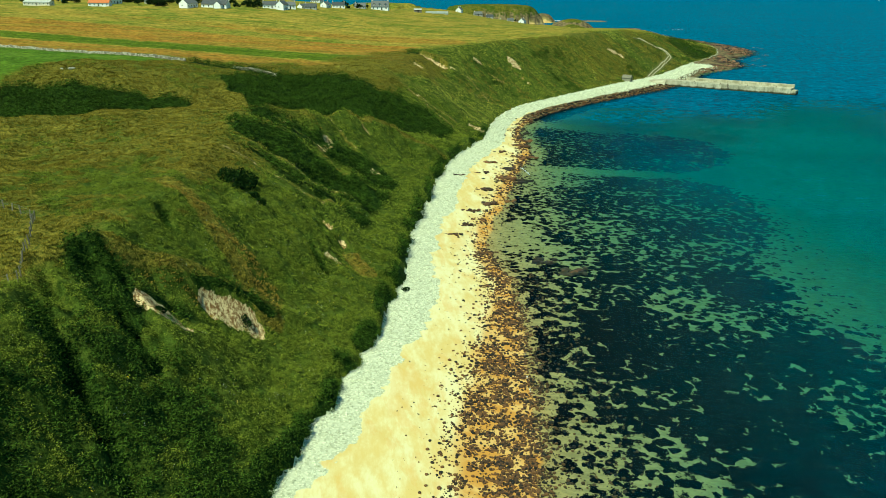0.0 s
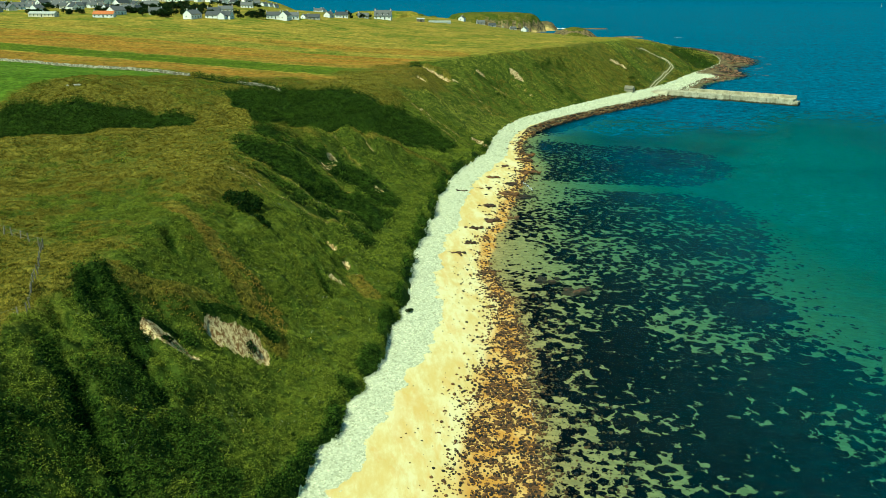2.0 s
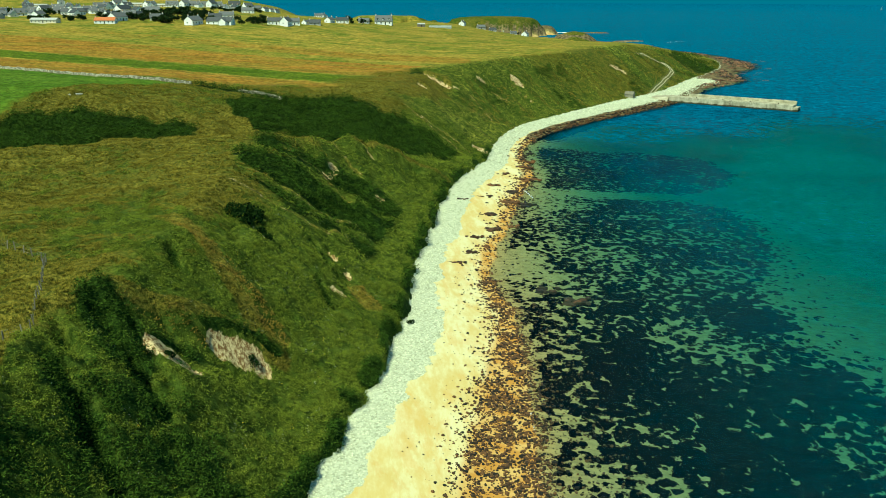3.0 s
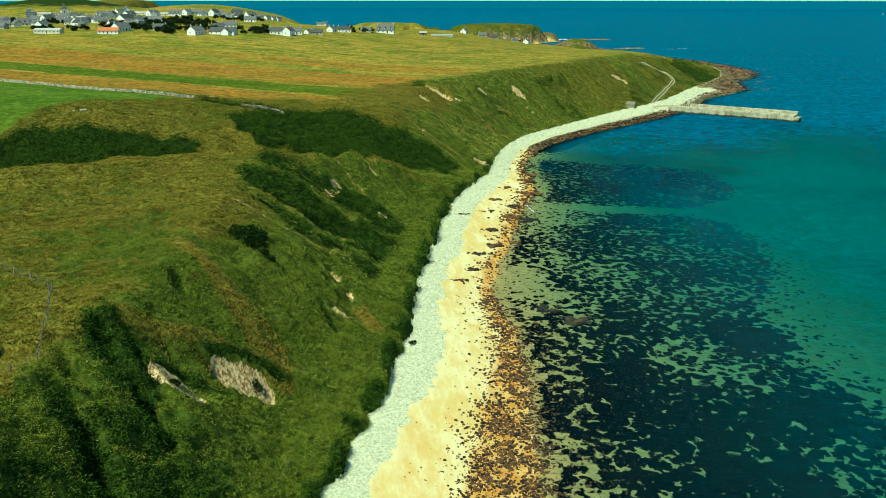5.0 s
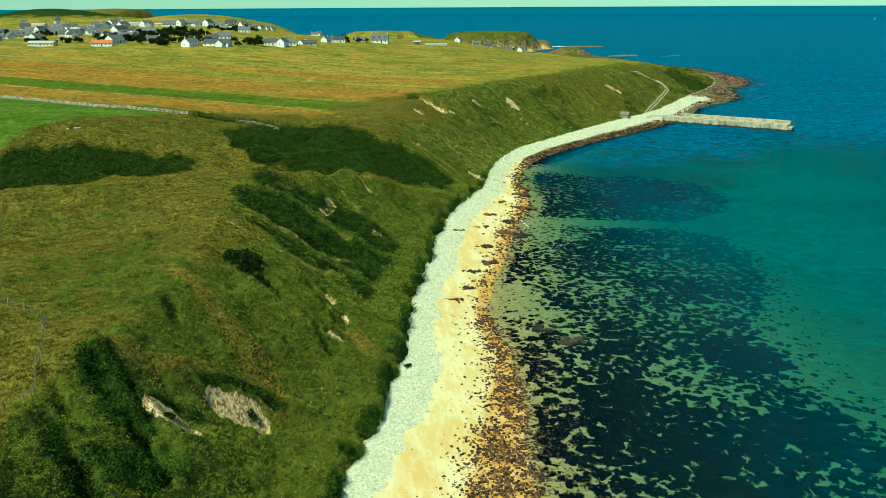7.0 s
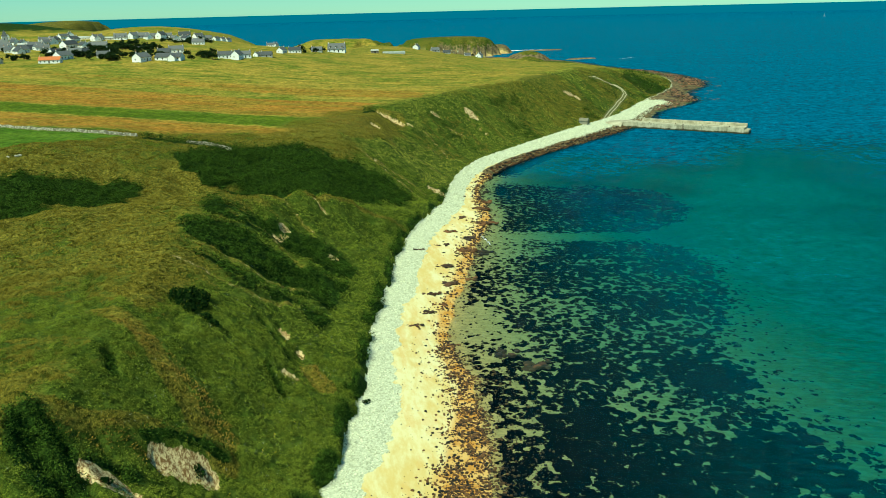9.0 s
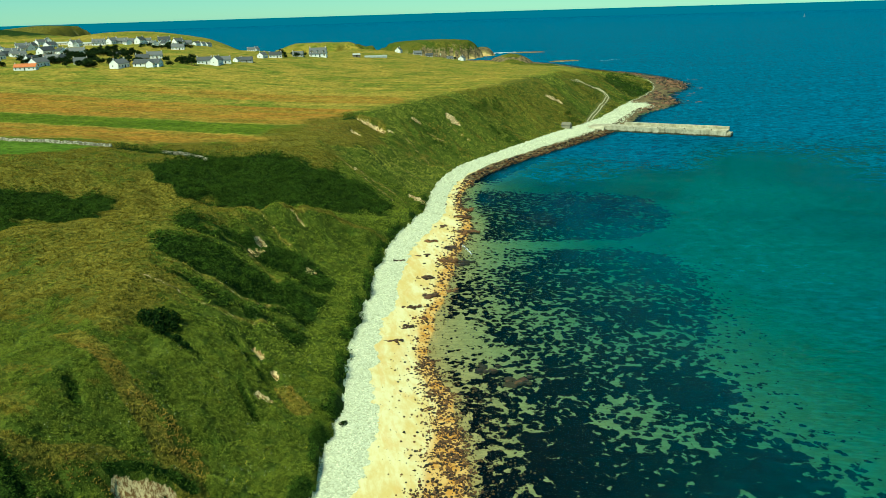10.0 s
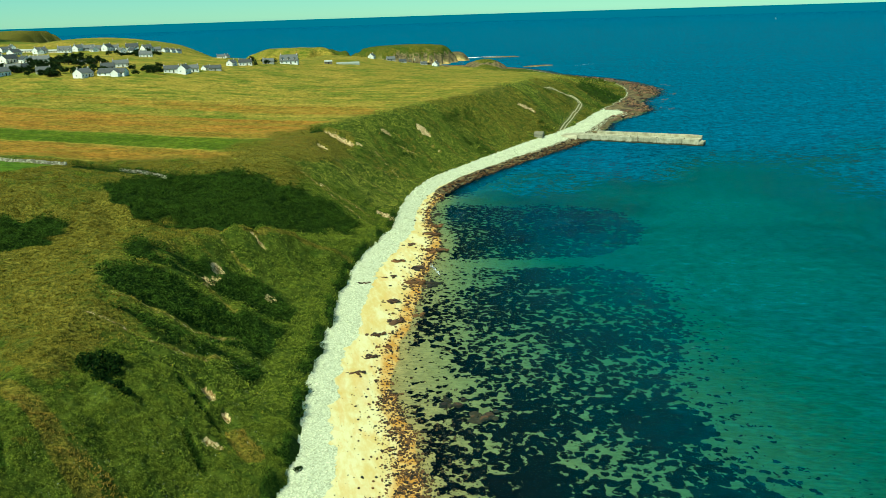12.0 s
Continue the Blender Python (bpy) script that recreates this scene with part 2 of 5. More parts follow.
CONCRETE = pier_material()
RENDERED = plain("white_render", (0.80, 0.80, 0.77), (0.88, 0.88, 0.85), 0.5, 0.85)
SLATE = plain("slate_roof", (0.05, 0.056, 0.06), (0.13, 0.135, 0.135), 1.5, 0.7, by="object")
GLASS = plain("dark_window_glass", (0.02, 0.025, 0.03), (0.05, 0.06, 0.07), 0.6, 0.1, 0.6)
DRYSTONE = plain("dry_stone", (0.13, 0.12, 0.08), (0.36, 0.34, 0.25), 1.2, 0.9, by="island")

# ---- terrain shape ----
_tab = np.random.RandomState(7).rand(256, 256)


def vnoise(x, y, seed=0):
    """Smooth value noise, 0 to 1, one lump a unit."""
    x, y = np.asarray(x, float) + seed * 17.31, np.asarray(y, float) + seed * 5.77
    ix, iy = np.floor(x).astype(int), np.floor(y).astype(int)
    fx, fy = x - ix, y - iy
    fx, fy = fx * fx * (3 - 2 * fx), fy * fy * (3 - 2 * fy)
    a, b = _tab[ix % 256, iy % 256], _tab[(ix + 1) % 256, iy % 256]
    c, d = _tab[ix % 256, (iy + 1) % 256], _tab[(ix + 1) % 256, (iy + 1) % 256]
    return (a * (1 - fx) + b * fx) * (1 - fy) + (c * (1 - fx) + d * fx) * fy


def fbm(x, y, seed=0, octaves=4):
    total, gain, norm = 0, 1.0, 0
    for k in range(octaves):
        total = total + gain * vnoise(x * 2 ** k, y * 2 ** k, seed + k)
        norm, gain = norm + gain, gain * 0.5
    return total / norm


def smooth(a, b, v):
    u = np.clip((v - a) / (b - a), 0, 1)
    return u * u * (3 - 2 * u)


def curve(y, ys, xs):
    """A smooth line x(y) through a few stations."""
    ys, xs = np.array(ys, float), np.array(xs, float)
    m = np.gradient(xs, ys)
    k = np.clip(np.searchsorted(ys, y) - 1, 0, len(ys) - 2)
    h = ys[k + 1] - ys[k]
    u = np.clip((y - ys[k]) / h, 0, 1)
    return ((2 * u ** 3 - 3 * u ** 2 + 1) * xs[k] + (u ** 3 - 2 * u ** 2 + u) * h * m[k]
            + (3 * u ** 2 - 2 * u ** 3) * xs[k + 1] + (u ** 3 - u ** 2) * h * m[k + 1])


def foot_line(y):
    """Where the turf ends above the beach."""
    return curve(y, (-5000, -200, 20, 64, 86, 101, 121, 146, 177, 213, 251, 290, 321, 354, 395, 426, 500, 560, 640, 720, 800, 900, 960, 1050, 5000),
                 (-900, -90, -24, -14.9, -10.3, -7.2, -4.3, -3.7, 0.3, 5, 16.5, 24, 36, 59, 90, 115, 158, 194, 221, 224, 204, 186, 160, 60, 60))


def water_line(y):
    return curve(y, (-5000, -200, 20, 77, 97, 130, 145, 157, 180, 203, 242, 266, 282, 308, 333, 362, 384, 405, 430, 470, 500, 560, 600, 690, 745, 800, 900, 950, 1050, 5000),
                 (-850, -60, 11, 12.3, 13.2, 13.5, 11.3, 12.5, 17.5, 22, 30.5, 30, 32.5, 42, 59, 84, 104, 121, 138, 160, 188, 208, 234, 250, 242, 220, 202, 180, 80, 80))


def far_line(x):
    """Where the land ends beyond the village."""
    return curve(x, (-5000, -1200, -720, -620, -560, -420, -250, -100, 0, 100, 200, 5000), (6000, 2600, 2050, 1900, 1560, 1300, 1120, 1010, 1000, 985, 960, 950))


VALLEY = [(40, 262, -1.0), (17, 254, 2.0), (-8, 222, 8.3), (-40, 205, 13.0), (-75, 186, 17.0), (-100, 168, 17.5), (-160, 140, 20)]


def line_dist(x, y, pts):
    """Distance from a bent line, the height along it, and the side (plus: beyond it)."""
    best, high, side = np.full(np.shape(x), 1e9), np.zeros(np.shape(x)), np.zeros(np.shape(x))
    for (x0, y0, z0), (x1, y1, z1) in zip(pts[:-1], pts[1:]):
        dx, dy = x1 - x0, y1 - y0
        u = np.clip(((x - x0) * dx + (y - y0) * dy) / (dx * dx + dy * dy), 0, 1)
        d = np.hypot(x - x0 - u * dx, y - y0 - u * dy)
        near = d < best
        best, high = np.where(near, d, best), np.where(near, z0 + u * (z1 - z0), high)
        side = np.where(near, np.sign(dx * (y - y0) - dy * (x - x0)), side)
    return best, high, -side


def bump(x, y, cx, cy, rx, ry, turn=0.0):
    c, s = math.cos(turn), math.sin(turn)
    u, v = (x - cx) * c + (y - cy) * s, -(x - cx) * s + (y - cy) * c
    return (u / rx) ** 2 + (v / ry) ** 2


# bare scars in the slope: x, y, half length, half width, turn, depth
SCARS = [(-23.2, 88.3, 4.0, 1.7, 0.42, 0.9), (-28.5, 79.5, 2.8, 2.1, -0.1, 0.1), (-17.7, 130.0, 2.6, 0.9, -1.1, 0.9), (-14.5, 125.4, 1.3, 0.6, -1.0, 0.9), (-15.2, 117.4, 1.5, 0.9, 0.2, 0.8),
         (-24.0, 170.0, 2.9, 1.6, 0.7, 1.1), (-22.6, 175.5, 1.4, 3.2, 0.3, 1.0), (-17.6, 198.5, 2.6, 1.4, -0.5, 1.3), (-12.6, 175.4, 1.5, 0.9, 0.7, 0.8), (0.3, 321.5, 7.5, 3.8, -0.6, 2.4),
         (-5.3, 300.2, 2.3, 1.5, -0.6, 1.2), (8, 320, 1.6, 1.6, 0, 1.0), (19.4, 346.3, 2.2, 1.5, 0.3, 0.9), (36.5, 361, 3.6, 2.2, -0.6, 0.9), (100, 441.4, 5.2, 3.0, 0.3, 0.9), (15, 259.8, 3.8, 1.3, -0.6, 0.5)]

CREST = [(-42, 76, 0), (-37.3, 81.5, 0), (-33.6, 85.4, 0), (-30, 87.4, 0), (-26.8, 89.2, 0), (-22, 91.7, 0), (-17.5, 93.5, 0)]
SPUR = [(-20, 198, 0), (-15, 205, 0), (-11, 210, 0), (-4, 211, 0), (3, 213, 0)]
GULLIES = [([(-35.4, 82.6, 0), (-32, 79.4, 0), (-28.5, 76.2, 0), (-26, 73.5, 0)], 0.6, 1.0),
           ([(-38, 75, 0), (-34.5, 71.5, 0), (-31, 68.5, 0)], 0.6, 0.8),
           ([(-31, 85, 0), (-28.6, 82.5, 0), (-26.5, 80.5, 0)], 0.6, 0.7)]

# narrow slips and ditches: from, to, half width, depth
GROOVES = [(-38, 81.5, -33.6, 77.6, 0.8, 1.2), (-34.2, 77.0, -31.6, 75.4, 0.9, 1.3), (-31.6, 75.4, -26.8, 70.8, 1.0, 1.3), (-37.6, 73.4, -35.8, 71.6, 1.0, 1.5), (-34.5, 99.6, -32.6, 95.0, 0.8, 1.3),
           (-21.2, 128.6, -14.2, 120.6, 0.7, 1.3), (-18.3, 116.6, -15.2, 110.4, 0.7, 1.2), (-11.3, 324, -5.4, 330.2, 1.5, 2.8), (-5.4, 330.2, 0.3, 332, 1.5, 2.8), (-3.7, 282.6, -0.5, 284.5, 1.4, 1.6), (-36.5, 69, -30, 62, 1.1, 1.3), (-33, 66.5, -25, 57, 1.0, 1.2), (-26.5, 170.5, -23.5, 169, 0.7, 1.2)]

# separate heights: x, y, radii, turn, height, steepness
MOUNDS = [(-66, 1085, 74, 55, 0, 25, 2.2), (72, 1085, 70, 55, 0, 24, 2.8), (150, 895, 32, 26, 0, 14, 1.3), (146, 1110, 20, 14, 0, 12, 2), (215, 1150, 34, 7, 0, 1.4, 3), (222, 945, 26, 7, 0.3, 1.2, 3)]


def plateau(x, y):
    z = 23 + 10 * smooth(330, 580, y) * smooth(60, -140, x) + 4 * smooth(150, 230, y) * (smooth(-50, -100, x) * smooth(300, 250, y) + smooth(0, -230, x) * smooth(250, 300, y))
    z = z + 12.5 * np.exp(-bump(x, y, -255, 880, 85, 130)) + 19 * np.exp(-bump(x, y, -450, 980, 90, 90)) + 17 * np.exp(-bump(x, y, -640, 1680, 130, 200))
    z = z + (2.2 - 1.7 * smooth(240, 300, y)) * (fbm(x / 45, y / 45, 3, 3) - 0.5) + 1.2 * smooth(300, 600, y) * (fbm(x / 110, y / 110, 5, 2) - 0.5)
    z = z + 5 * np.exp(-bump(x, y, 172, 556, 26, 30))
    z = z - 13 * smooth(430, 840, y) * smooth(0, 110, x)
    z = z - 11 * smooth(830, 960, y) * smooth(90, 20, x) * smooth(-240, -110, x)
    z = z - 9 * smooth(690, 840, y) * smooth(-195, -125, x) * smooth(-10, -70, x)
    return z - 1.5 * smooth(60, 140, y) * smooth(180, 120, y)


def ragged_edge(x, y):
    """Scallops of the turf edge above the beach."""
    return (fbm(x / 5, y / 5, 11, 3) - 0.5) * 1.8 + (vnoise(x / 3, y / 3.4, 12) - 0.5) * 1.3 * smooth(260, 200, y)


def ground_height(x, y, fine=True):
    x, y = np.asarray(x, float), np.asarray(y, float)
    lean = (foot_line(y + 6) - foot_line(y - 6)) / 12
    per = 1 / np.sqrt(1 + lean ** 2)
    d = (foot_line(y) - x) * per
    d = d + ragged_edge(x, y)
    w = water_line(y) + 2.2 * (fbm(x / 6, y / 6, 15, 3) - 0.5)
    beach = np.clip((w - x) / np.maximum(w - foot_line(y), 1), -1, 1)
    # width of the slope and its profile
    wide = np.interp(y, (0, 65, 90, 120, 175, 330, 430, 520, 620, 900), (24, 24, 26, 32, 36, 37, 38, 45, 70, 120))
    u = np.clip(d / wide, 0, 1)
    f = 0.5 * u + 0.5 * u * u * (3 - 2 * u)
    top = plateau(x, y)
    back = smooth(-30, 90, far_line(x) - y)
    z = 2.3 + (top - 2.3) * f * (0.15 + 0.85 * back)
    # old rigs and furrows that run down the slope
    q = 0.85 * x + 0.5 * y + 3 * (fbm(x / 14, y / 14, 21, 2) - 0.5)
    p = 0.5 * x - 0.85 * y
    steep = np.clip(4 * u * (1 - u), 0, 1)
    rigs = np.abs(vnoise(q / 5.5, p / 40, 31) - 0.5) * 2
    z = z + steep * (1.9 * (rigs - 0.45) + 2.0 * (fbm(x / 9, y / 9, 33, 3) - 0.5))
    # low eroded bank where the turf meets the stones
    z = z + (0.5 + 1.1 * vnoise(x / 4, y / 6, 13)) * smooth(0.0, 0.8, d) * smooth(9, 2, d) * smooth(330, 250, y)
    # valley behind the spur
    vd, vz, side = line_dist(x, y, VALLEY)
    rise = np.where(side > 0, 0.32 + 0.24 * smooth(-45, -10, x), 0.42)
    vz = vz + rise * vd - 0.9 * (1 - np.exp(-vd / 6)) + 1.2 * (vnoise(q / 6, p / 30, 35) - 0.5)
    k = np.clip(0.5 + 0.5 * (vz - z) / 3.0, 0, 1)
    valley = vz * (1 - k) + z * k - 3.0 * k * (1 - k)
    z = np.where((d > 0) & (x > -170), valley, z)
    # the worn crest that runs down from the near knoll, with a hollow on its lower side
    rd, _, rs = line_dist(x, y, CREST)
    fall = smooth(-24, -30, x)
    z = z + (0.8 * smooth(3.0, 0, rd) - np.where(rs > 0, (0.5 + 1.3 * fall) * smooth(0.3, 3.2, rd) * smooth(17, 6, rd), 0)) * np.maximum(steep ** 0.5, 0.7 * fall * smooth(60, 70, y))
    # rounded end of the spur above the valley
    ed, _, _ = line_dist(x, y, SPUR)
    z = z + 2.4 * smooth(7.5, 0, ed) * smooth(1, 6, d)
    # gullies below the crest, one bank sharper than the other
    for pts, half, deep in GULLIES:
        qd, _, qs = line_dist(x, y, pts)
        qd = qd + 0.8 * (fbm(x / 2.2, y / 2.2, 45, 2) - 0.5)
        z = z - deep * np.where(qs > 0, smooth(half * 2.6, 0, qd), smooth(half, 0.1 * half, qd))
    for sx, sy, a, b, turn, deep in SCARS:
        e = bump(x, y, sx, sy, a, b, turn) + 0.9 * (fbm(x / 1.6, y / 1.6, 99, 3) - 0.5)
        z = z - 1.3 * deep * smooth(1.14, 0.86, e)
    for x0, y0, x1, y1, half, deep in GROOVES:
        gd, _, _ = line_dist(x, y, [(x0, y0, 0), (x1, y1, 0)])
        z = z - deep * smooth(1.5, 0.4, gd / half + 0.7 * (fbm(x / 1.5, y / 1.5, 43, 2) - 0.5))
    # beach and sea bed
    shore = 2.3 * np.clip(beach, 0, 1) ** 0.9
    shore = shore + 0.12 * (fbm(x / 2.5, y / 2.5, 51, 3) - 0.5)
    bed = -np.clip((x - w), 0, 60) * 0.03 - np.clip(x - w - 60, 0, 400) * 0.03 - 0.12
    bed = bed * (1 + 1.9 * smooth(140, 290, y) + 5 * smooth(415, 440, y))
    low = np.where(beach > 0, shore, np.maximum(bed, -9))
    z = np.where(d > 0, np.maximum(z, 0.4), low)
    # the land's far shore
    z = np.where(y > far_line(x), np.minimum(z, 3 - 0.15 * (y - far_line(x))), z)
    z = np.maximum(z, -9)
    for mx, my, rx, ry, turn, high, hard in MOUNDS:
        e = np.sqrt(bump(x, y, mx, my, rx, ry, turn)) + 0.45 * (fbm(x / 18, y / 18, 61, 3) - 0.5)
        z = np.maximum(z, -3 + (high + 3) * (1 - np.clip(e, 0, 1) ** (2 * hard)))
    if fine:
        turf = np.clip(d / 4, 0, 1)
        z = z + turf * (1.1 * (fbm(x / 4.5, y / 4.5, 75, 2) - 0.5) + 0.8 * (fbm(x / 2.0, y / 2.0, 71, 2) - 0.5) + 0.3 * (vnoise(x / 0.9, y / 0.9, 73) - 0.5)) * np.where(y > 240, 0.5, 1)
    return z

# ---- ground and sea ----
def mesh_object(name, verts, faces, material, parent=None):
    me = bpy.data.meshes.new(name)
    verts, faces = np.asarray(verts, np.float32), np.asarray(faces, np.int32)
    me.vertices.add(len(verts))
    me.vertices.foreach_set("co", verts.ravel())
    n, k = faces.shape
    me.loops.add(n * k)
    me.loops.foreach_set("vertex_index", faces.ravel())
    me.polygons.add(n)
    me.polygons.foreach_set("loop_start", np.arange(0, n * k, k, dtype=np.int32))
    me.polygons.foreach_set("loop_total", np.full(n, k, np.int32))
    me.update(calc_edges=True)
    me.validate()
    me.materials.append(material)
    ob = new(name, me)
    ob.parent = parent
    return ob


def grade(start, stop, step):
    out = [start]
    while out[-1] < stop:
        out.append(out[-1] + step(out[-1]))
    return np.array(out)


def sheet(xs, ys):
    gx, gy = np.meshgrid(xs, ys)
    nx, ny = len(xs), len(ys)
    i = (np.arange(ny - 1)[:, None] * nx + np.arange(nx - 1)[None, :]).ravel()
    return gx.ravel(), gy.ravel(), np.stack([i, i + 1, i + nx + 1, i + nx], 1)


def paint(ob, name, r, g, b, a):
    layer = ob.data.attributes.new(name, "FLOAT_COLOR", "POINT")
    layer.data.foreach_set("color", np.stack([r, g, b, a], 1).astype(np.float32).ravel())


def patch(x, y, cx, cy, rx, ry, turn=0.0, ragged=0.5, soft=0.35):
    e = np.sqrt(bump(x, y, cx, cy, rx, ry, turn)) + ragged * (fbm(x / 6, y / 6, 81, 3) - 0.5)
    return smooth(1 + soft / 2, 1 - soft / 2, e)


def strip(x, y, pts, half, ragged=0.3):
    d, _, _ = line_dist(x, y, [(px, py, 0) for px, py in pts])
    return smooth(half * 1.4, half * 0.7, d + half * ragged * 2 * (fbm(x / 3, y / 3, 83, 2) - 0.5))


right = grade(0, 5000, lambda v: 0.4 if v < 45 else max(0.6, 0.011 * v) if v < 700 else 0.12 * v)
ahead = grade(44, 5200, lambda v: 0.4 if v < 130 else max(0.6, 0.0052 * v) if v < 1250 else 0.06 * v)
behind = 44 - grade(0, 5000, lambda v: max(0.8, 0.12 * v))[:0:-1]
gx, gy, quads = sheet(np.concatenate([-right[:0:-1], right]), np.concatenate([behind, ahead]))
gz = ground_height(gx, gy)
ground = mesh_object("ground", np.stack([gx, gy, gz], 1), quads, GROUND)
tagged(ground, "grassy headland with furrowed slopes, striped fields, shingle and sand beach", "ground", kind="structure")
ground.data.polygons.foreach_set("use_smooth", np.ones(len(quads), bool))


def cover_at(x, y, z):
    """What covers the ground, from 0 to 1 for each kind, at any place; dark also holds painted shade."""
    foot, tide = foot_line(y), water_line(y)
    inland = foot - x + ragged_edge(x, y)
    across = np.clip((x - foot) / np.maximum(tide - foot, 1), -0.5, 1.5) + 0.12 * (fbm(x / 7, y / 7, 91, 3) - 0.5)
    on_land = (inland > 0) & (y < far_line(x)) | (z > 3.2) & (y > 820)
    # turf cover
    q_line = 0.85 * x + 0.5 * y
    dry = (0.72 + 0.7 * (fbm(x / 10, y / 13, 92, 3) - 0.55) - 0.22 * patch(x, y, -50, 104, 22, 16, 0.2, 0.6)) * smooth(18, 32, inland) * smooth(320, 250, y) + 0.5 * (vnoise(q_line / 7, y / 60, 93) - 0.45) * smooth(36, 20, inland)
    dry = np.maximum(dry, 0.8 * strip(x, y, [(-42, 86), (-34, 84), (-27, 90), (-20, 94)], 1.0))
    dry = np.maximum(dry, 0.95 * strip(x, y, [(-36.5, 83), (-40.4, 77), (-41, 71), (-40, 64), (-41.5, 56)], 1.6, 0.5))
    dry = np.maximum(dry, 0.9 * strip(x, y, [p[:2] for p in SPUR], 1.3, 0.6))
    dry = np.maximum(dry, 0.9 * strip(x, y, [(-40, 112), (-34, 108), (-26, 98), (-20, 92)], 1.6))
    dry = np.maximum(dry, 0.9 * strip(x, y, [(-12.4, 121.5), (-10, 118)], 1.8))
    dry = np.maximum(dry, 0.55 * smooth(300, 420, y) * smooth(0.25, 0.6, vnoise(q_line / 9, y / 80, 95)))
    dark = patch(x, y, -20, 158, 19, 20, 0.3) * smooth(5, 9, inland) * (0.3 + 0.7 * smooth(0.3, 0.5, vnoise((y - 0.1 * x) / 4.5, x / 70, 94)))
    paths = [[(-35.9, 137.4), (-26.3, 135.7), (-17.2, 141.8)], [(-35.5, 147.9), (-26, 147.3), (-15.9, 152)], [(-33.3, 169.8), (-25.4, 167.3), (-18, 163.1)], [(-30, 200), (-20.3, 185.7), (-12.6, 179.1)]]
    worn = np.clip(sum(strip(x, y, p, 0.7, 0.5) for p in paths), 0, 1)
    lines = [[(-11.2, 265.3), (-1.9, 257.8), (10.6, 247.3)], [(-4.2, 262), (3.4, 258.8), (10.9, 254)], [(0.3, 293.2), (9.8, 290), (19.4, 281.5)], [(14.3, 322.3), (19.8, 315), (22.8, 307.9)], [(23.8, 339.7), (37.3, 338)], [(34.1, 355.7), (42.3, 350)], [(14.8, 311), (20.2, 305)]]
    pale = np.clip(sum(strip(x, y, p, 0.6, 0.6) for p in lines), 0, 1)
    dark = dark * (1 - 0.9 * worn)
    dry = np.maximum(dry, np.maximum(0.7 * worn, 0.9 * pale))
    dark = np.maximum(dark, patch(x, y, -85, 193, 25, 13, 0.5, 0.5) * (1 - patch(x, y, -78, 192, 4, 2.2, 0.3, 0.6)))
    dark = np.maximum(dark, 0.9 * patch(x, y, -29, 235, 32, 17, 0.25, 0.6))
    dark = np.maximum(dark, strip(x, y, [(-74, 252.5), (-63, 250), (-49, 246.5), (-40, 245.5)], 1.3))
    dark = np.maximum(dark, 0.5 * smooth(90, 66, y) * smooth(26, 18, inland))
    dark = np.maximum(dark, 0.44 * smooth(300, 340, y) * smooth(40, 34, inland) * smooth(-4, 1, inland) * smooth(800, 700, y) * smooth(0.3, 0.6, vnoise(q_line / 12, y / 25, 97)))
    dry = np.maximum(dry, 0.95 * patch(x, y, -20, 300, 24, 36, -0.4, 0.6))
    dark = dark * (1 - 0.9 * worn) * (1 - 0.9 * pale)
    # overhang shade along the rims of three scars, painted as dark strips
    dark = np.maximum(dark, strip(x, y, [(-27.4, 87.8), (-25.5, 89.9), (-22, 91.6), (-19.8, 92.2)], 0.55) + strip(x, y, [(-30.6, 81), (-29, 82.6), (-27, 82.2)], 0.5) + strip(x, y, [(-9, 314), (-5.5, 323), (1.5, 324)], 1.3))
    # hollow under the near crest: bracken, with its shade painted in
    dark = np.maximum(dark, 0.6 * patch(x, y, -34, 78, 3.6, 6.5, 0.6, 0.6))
    # shadow under the turf edge above the beach, painted as a broken dark line
    dark = np.maximum(dark, 0.75 * smooth(2.2, 0.6, np.abs(inland - 0.7)) * smooth(0.25, 0.6, vnoise(x / 3, y / 3, 96)) * smooth(300, 250, y))
    # shade inside the slips and ditches, painted as dark cover
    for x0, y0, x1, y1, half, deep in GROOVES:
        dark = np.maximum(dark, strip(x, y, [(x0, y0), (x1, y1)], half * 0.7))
    bare = 0.44 * pale + 0.36 * worn
    for sx, sy, a, b, turn, deep in SCARS:
        bare = np.maximum(bare, smooth(1.15, 0.8, bump(x, y, sx, sy, a, b, turn) + 0.9 * (fbm(x / 1.6, y / 1.6, 99, 3) - 0.5)))
    dark = np.maximum(dark, 0.55 * patch(x, y, 178, 560, 16, 34, -0.35, 0.6))
    dark = np.maximum(dark, 0.9 * patch(x, y, -455, 985, 90, 70, 0, 0.5))
    dry = np.maximum(dry, 0.95 * smooth(1250, 1450, y))
    p_line = y + 0.42 * x + 1.0 * (fbm(x / 70, y / 30, 107, 3) - 0.5)
    field = smooth(226, 234, p_line + 6 * (fbm(x / 8, y / 8, 101, 3) - 0.5)) * smooth(46, 62, inland + 16 * (fbm(x / 9, y / 9, 102, 3) - 0.5)) * smooth(262, 280, y + 60 * smooth(-60, -110, x))
    field = field * (1 - patch(x, y, -455, 985, 95, 80, 0, 0.5)) * smooth(1350, 1200, y)
